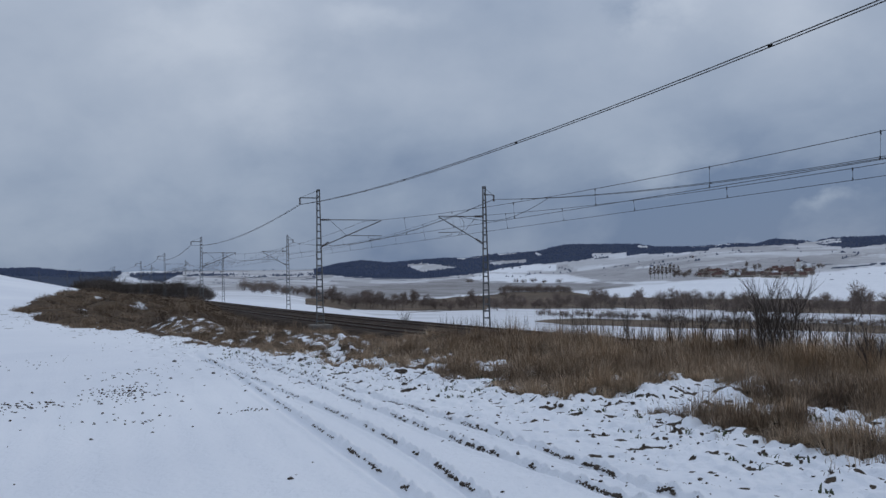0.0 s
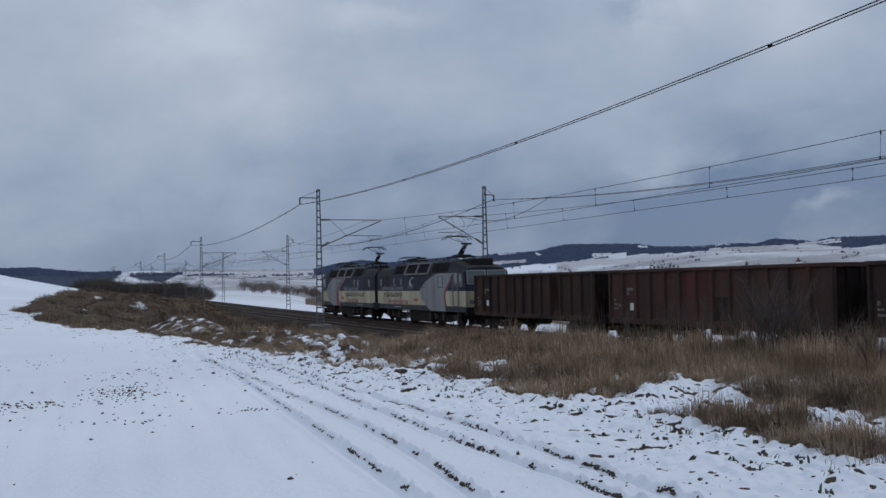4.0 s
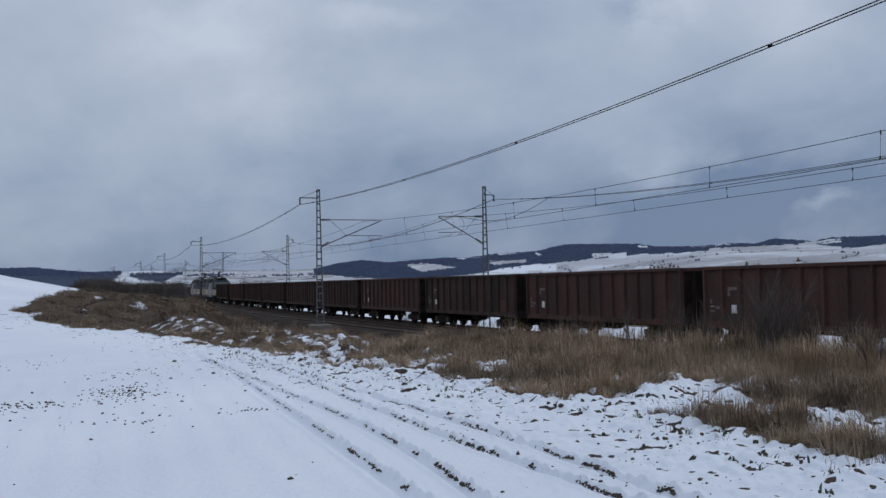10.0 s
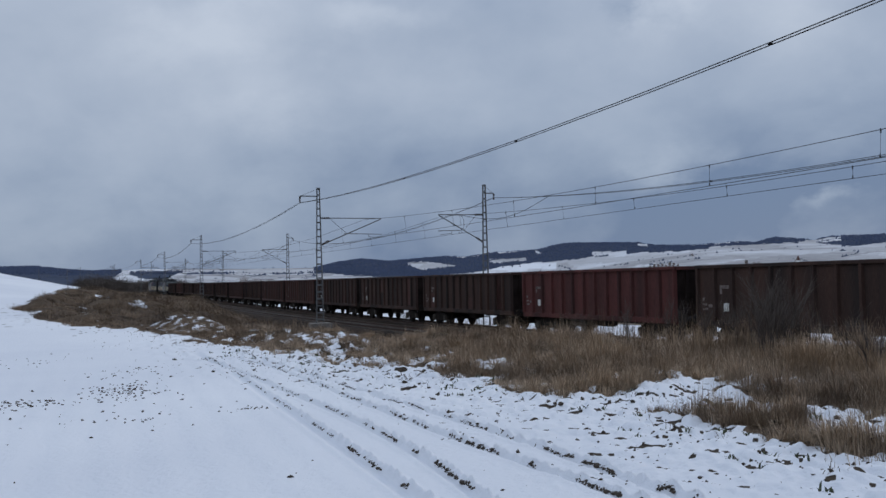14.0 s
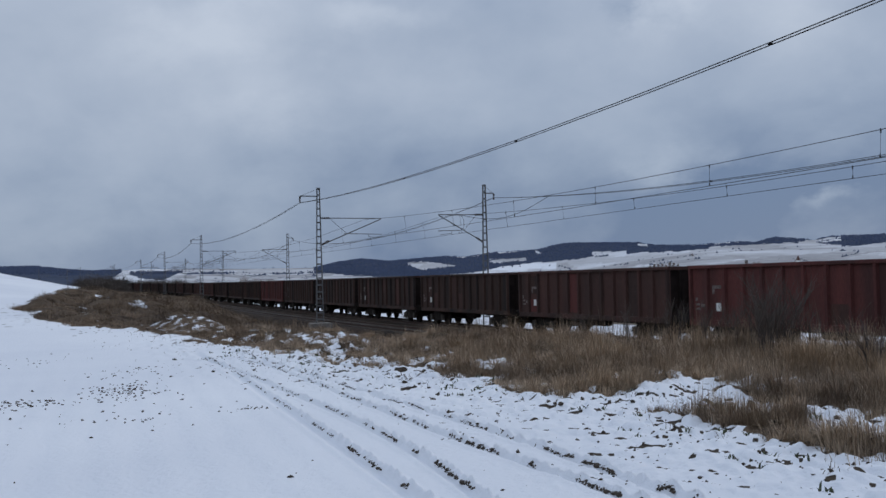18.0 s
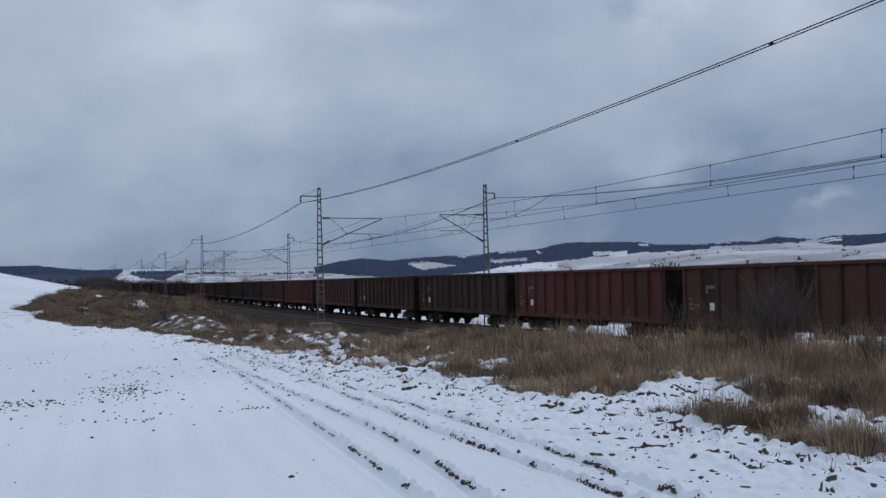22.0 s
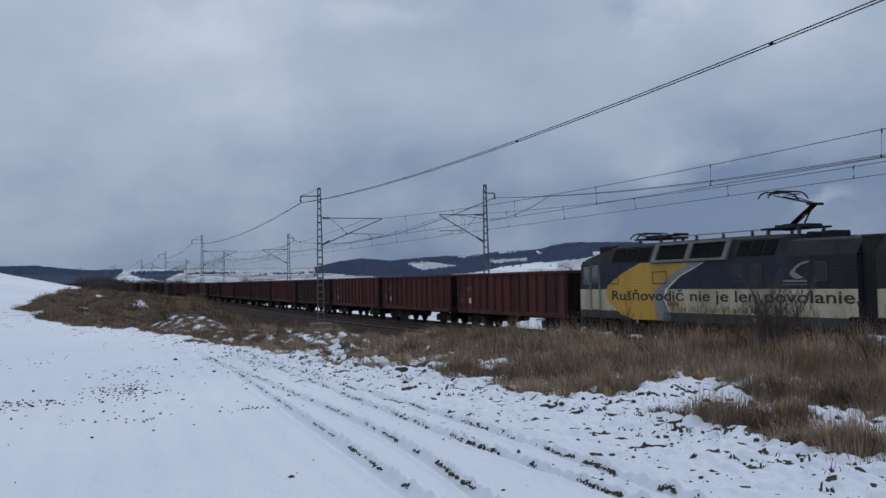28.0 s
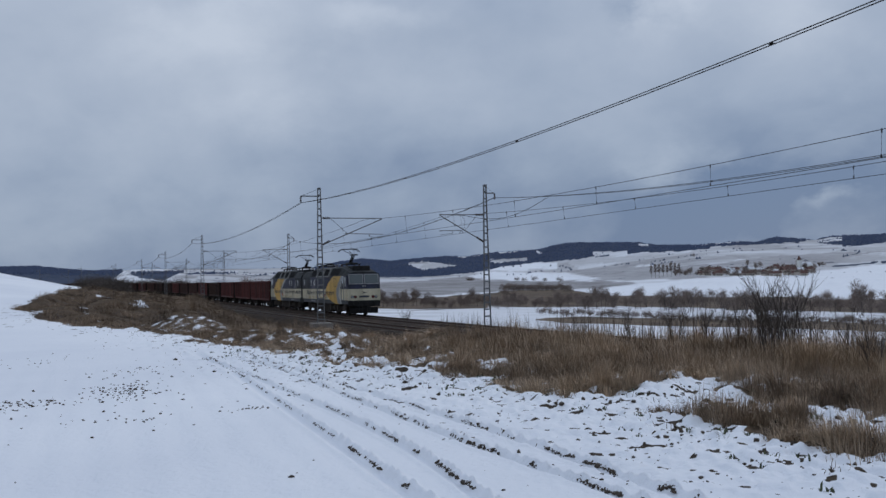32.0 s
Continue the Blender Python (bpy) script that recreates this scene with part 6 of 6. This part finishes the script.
# ---- the village on the far slope ----
def house(px, d, w, l, h, rz, roof, wall="plaster"):
    x, y, z = place(px, d)
    t = thing("house", "small far village house with pitched roof and pale walls", "house", "village houses", pose(x, y, z - 0.3, 0, 0, rz))
    bm = bmesh.new()
    box(bm, -l / 2, l / 2, -w / 2, w / 2, 0, h)
    part("walls", bm, M[wall], t)
    bm = bmesh.new()
    poly(bm, [(-w / 2 - 0.5, h - 0.1), (0, h + w * 0.45), (w / 2 + 0.5, h - 0.1)], -l / 2 - 0.4, l / 2 + 0.4)
    for v in bm.verts:
        v.co = (v.co.y, v.co.x, v.co.z)
    bmesh.ops.recalc_face_normals(bm, faces=bm.faces)
    r = part("roof", bm, M[roof], t)
    bm = bmesh.new()
    box(bm, l * 0.2, l * 0.2 + 0.8, -0.4, 0.4, h + w * 0.3, h + w * 0.45 + 1.2)
    part("chimney", bm, M["roof_tile"], r)
    for k in (-0.3, 0.0, 0.3):
        bm = bmesh.new()
        box(bm, l * k - 0.6, l * k + 0.6, -w / 2 - 0.06, -w / 2 + 0.02, 1.2, 2.6)
        part("window", bm, M["glass_dark"], t)


def village():
    g = random.Random(9)
    for k in range(46):
        px = 1242 + k * 4.2 + g.uniform(-3, 3)
        house(px, g.uniform(1370, 1540), g.uniform(6.5, 9), g.uniform(8, 13), g.uniform(3, 4.5), g.uniform(-40, 40), g.choice(("roof_tile", "roof_tile", "roof_snow", "bark_far")))
    x, y, z = place(1412, 1500)
    c = thing("church", "white village church with a pointed tower", "church", "", pose(x, y, z - 0.3, 0, 0, 15))
    bm = bmesh.new()
    box(bm, 2.5, 19, -4.5, 4.5, 0, 8)
    part("nave", bm, M["white"], c)
    bm = bmesh.new()
    poly(bm, [(-5, 7.9), (0, 12.5), (5, 7.9)], 2.4, 19.4)
    for v in bm.verts:
        v.co = (v.co.y, v.co.x, v.co.z)
    bmesh.ops.recalc_face_normals(bm, faces=bm.faces)
    part("nave_roof", bm, M["roof_snow"], c)
    bm = bmesh.new()
    box(bm, -2.5, 2.5, -2.5, 2.5, 0, 15)
    tw = part("tower", bm, M["white"], c)
    bm = bmesh.new()
    bmesh.ops.create_cone(bm, cap_ends=True, segments=4, radius1=3.6, radius2=0.1, depth=7, matrix=Matrix.Translation((0, 0, 18.5)) @ pose(0, 0, 0, 0, 0, 45))
    part("spire", bm, M["roof_tile"], tw)


village()


# ---- woods on the ridges ----
def far_woods():
    g = np.random.RandomState(5)
    n = 60000
    az = np.radians(g.uniform(-27, 27, n))
    d = np.concatenate([g.uniform(2000, 3500, n * 3 // 4), g.uniform(560, 1800, n - n * 3 // 4)])
    x, y = d * np.sin(az), d * np.cos(az)
    z, s, u, rough, hx, tilt, dd = ground(x, y)
    py = H_PX - tilt - (z - 2.713) / d * F_PX
    wood, bare, tan = far_cover(hx, py, d, x, y)
    keep = ((wood > 0.6) & (wave(x, y, 91, 60) > -0.7)) | (g.uniform(0, 1, n) < 0.0007)
    x, y, z = x[keep][:16000], y[keep][:16000], z[keep][:16000]
    n = len(x)
    h, r = g.uniform(4, 8, n), g.uniform(2.5, 5.0, n)
    P = np.empty((n, 6, 3))
    ph = g.uniform(0, 6.28, n)
    for k in range(5):
        a = ph + k * 6.2832 / 5
        P[:, k] = np.stack([x + r * np.cos(a), y + r * np.sin(a), z - 3 + h * 0.1], 1)
    P[:, 5] = np.stack([x, y, z - 2 + h], 1)
    f = np.array([(k, (k + 1) % 5, 5) for k in range(5)])
    F = (np.arange(n)[:, None, None] * 6 + f).reshape(-1, 3).astype(np.int32)
    me = bpy.data.meshes.new("far_woods")
    me.vertices.add(n * 6)
    me.vertices.foreach_set("co", P.astype(np.float32).ravel())
    me.loops.add(F.size)
    me.loops.foreach_set("vertex_index", F.ravel())
    me.polygons.add(len(F))
    me.polygons.foreach_set("loop_start", np.arange(0, F.size, 3, dtype=np.int32))
    me.polygons.foreach_set("loop_total", np.full(len(F), 3, np.int32))
    me.update()
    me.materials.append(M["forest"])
    tagged(new("far_woods", me), "dark conifer woods on distant ridges, coloured haze blue", "forest", kind="stuff")


far_woods()


# ---- clods, weeds and crumbs on the snow ----
def lumps(name, x, y, r, flat, material, label, category, seed):
    g = np.random.RandomState(seed)
    bm = bmesh.new()
    bmesh.ops.create_icosphere(bm, subdivisions=1, radius=1.0)
    V = np.array([v.co[:] for v in bm.verts])
    F = np.array([[v.index for v in f.verts] for f in bm.faces], np.int32)
    bm.free()
    z = land(x, y)[0]
    n, m = len(x), len(V)
    j = g.uniform(0.45, 1.45, (n, m, 1))
    st = np.stack([g.uniform(0.7, 1.6, n), g.uniform(0.7, 1.6, n), np.full(n, flat)], 1)[:, None, :]
    P = V[None] * j * r[:, None, None] * st + np.stack([x, y, z + r * flat * 0.2], 1)[:, None, :]
    T = (np.arange(n)[:, None, None] * m + F).reshape(-1, 3).astype(np.int32)
    me = bpy.data.meshes.new(name)
    me.vertices.add(n * m)
    me.vertices.foreach_set("co", P.astype(np.float32).ravel())
    me.loops.add(T.size)
    me.loops.foreach_set("vertex_index", T.ravel())
    me.polygons.add(len(T))
    me.polygons.foreach_set("loop_start", np.arange(0, T.size, 3, dtype=np.int32))
    me.polygons.foreach_set("loop_total", np.full(len(T), 3, np.int32))
    me.update()
    me.materials.append(material)
    return tagged(new(name, me), label, category, kind="stuff")


def foreground():
    g = np.random.RandomState(17)
    X, Y, R = [], [], []
    # along the wheel ruts, in broken runs
    for i, (co, wd) in enumerate(RUTS):
        yy = g.uniform(6.0, 21.0, 3200)
        yy = yy[np.sin(yy * 3.1 + i * 2.2) + np.sin(yy * 7.7 + i) + 0.6 * np.sin(yy * 17) > np.interp(yy, [6, 10, 14, 19], [-0.1, 0.0, 0.0, 0.3])]
        yy = yy[g.uniform(0, 1, len(yy)) < np.interp(yy, [7, 12, 19], [0.9, 0.7, 0.5]) * (0.55, 0.8, 1.0, 1.0)[i]]
        X.append(np.polyval(co, yy) + g.normal(0, 0.004, len(yy)) + wd * 0.95); Y.append(yy)
        R.append((0.003 + g.gamma(1.3, 0.0022, len(yy))) * np.interp(yy, [6, 8.5, 11, 20], [1.8, 1.5, 1.0, 1.1]))
    # the ploughed margin below the rough grass
    x, y, _ = scatter(34000, -3, 34, -24.0, -15.5, 19)
    z, s, u, rough = land(x, y)
    e = u - edge_u(s)
    keep = g.uniform(0, 1, len(x)) < np.interp(e + 1.2 * (1 - smooth(3, 10, s)), [-4.0, -2.5, -0.8, 0.8], [0.0, 0.10, 0.55, 0.8]) * (0.12 + 0.75 * (wave(x, y, 23, 1.1) > 0.2)) * np.where(e < 0.3, np.interp(s, [17, 26], [1, 0.15]), 1)
    X.append(x[keep]); Y.append(y[keep]); R.append((np.minimum(g.gamma(0.9, 0.0075, keep.sum()), 0.026) + 0.003) * np.interp(s[keep], [12, 24], [1.0, 1.15]))
    # crumbs on the open field
    for cx, cy, wx, wy, n in ((-5.75, 13.2, 0.30, 0.25, 60), (-5.7, 12.7, 0.3, 0.2, 30), (-5.0, 14.8, 0.22, 0.5, 90), (-4.6, 13.9, 0.3, 0.4, 60), (-5.9, 17.9, 0.3, 0.8, 40),
                              (-3.9, 11.4, 0.35, 0.3, 16), (-2.55, 12.3, 0.18, 0.1, 18), (-8.6, 21.0, 0.4, 0.7, 25), (-3.4, 11.6, 0.5, 0.8, 14), (-4.5, 13.0, 1.2, 2.5, 40), (-2.5, 8.2, 1.2, 1.2, 8)):
        X.append(g.normal(cx, wx, n)); Y.append(g.normal(cy, wy, n)); R.append(g.uniform(0.006, 0.020, n))
    lumps("soil_clods", np.concatenate(X), np.concatenate(Y), np.concatenate(R), 0.85, M["clod"], "dark soil clods poking through thin snow", "soil", 18)
    # leafy weeds
    x, y, _ = scatter(620, -2, 22, -21.5, -17.6, 29)
    z, s, u, rough = land(x, y)
    keep = (wave(x, y, 24, 1.9) > 0.1) & (u - edge_u(s) > -1.7)
    x, y, z = np.repeat(x[keep], 9), np.repeat(y[keep], 9), np.repeat(z[keep], 9)
    n = len(x)
    blades(x + g.normal(0, 0.035, n), y + g.normal(0, 0.035, n), z, g.uniform(0.03, 0.085, n), g.uniform(0.6, 1.4, n), g.uniform(0, 6.28, n), 0.022, "weed_leaves", M["greenleaf"],
           "frosted dark green weed leaves in the snow", "weeds")
    x, y, _ = scatter(260, -2, 30, -21.5, -16.8, 31)
    z, s, u, rough = land(x, y)
    keep = u - edge_u(s) > -1.3
    x, y, z = x[keep], y[keep], z[keep]
    n = len(x)
    blades(np.repeat(x, 5) + g.normal(0, 0.05, n * 5), np.repeat(y, 5) + g.normal(0, 0.05, n * 5), np.repeat(z, 5), g.uniform(0.04, 0.15, n * 5), np.abs(g.normal(0.9, 0.4, n * 5)), g.uniform(0, 6.28, n * 5), 0.007,
           "dead_stems", M["brownleaf"], "short dead weed stems on the snowy margin", "weeds")


foreground()


motions()
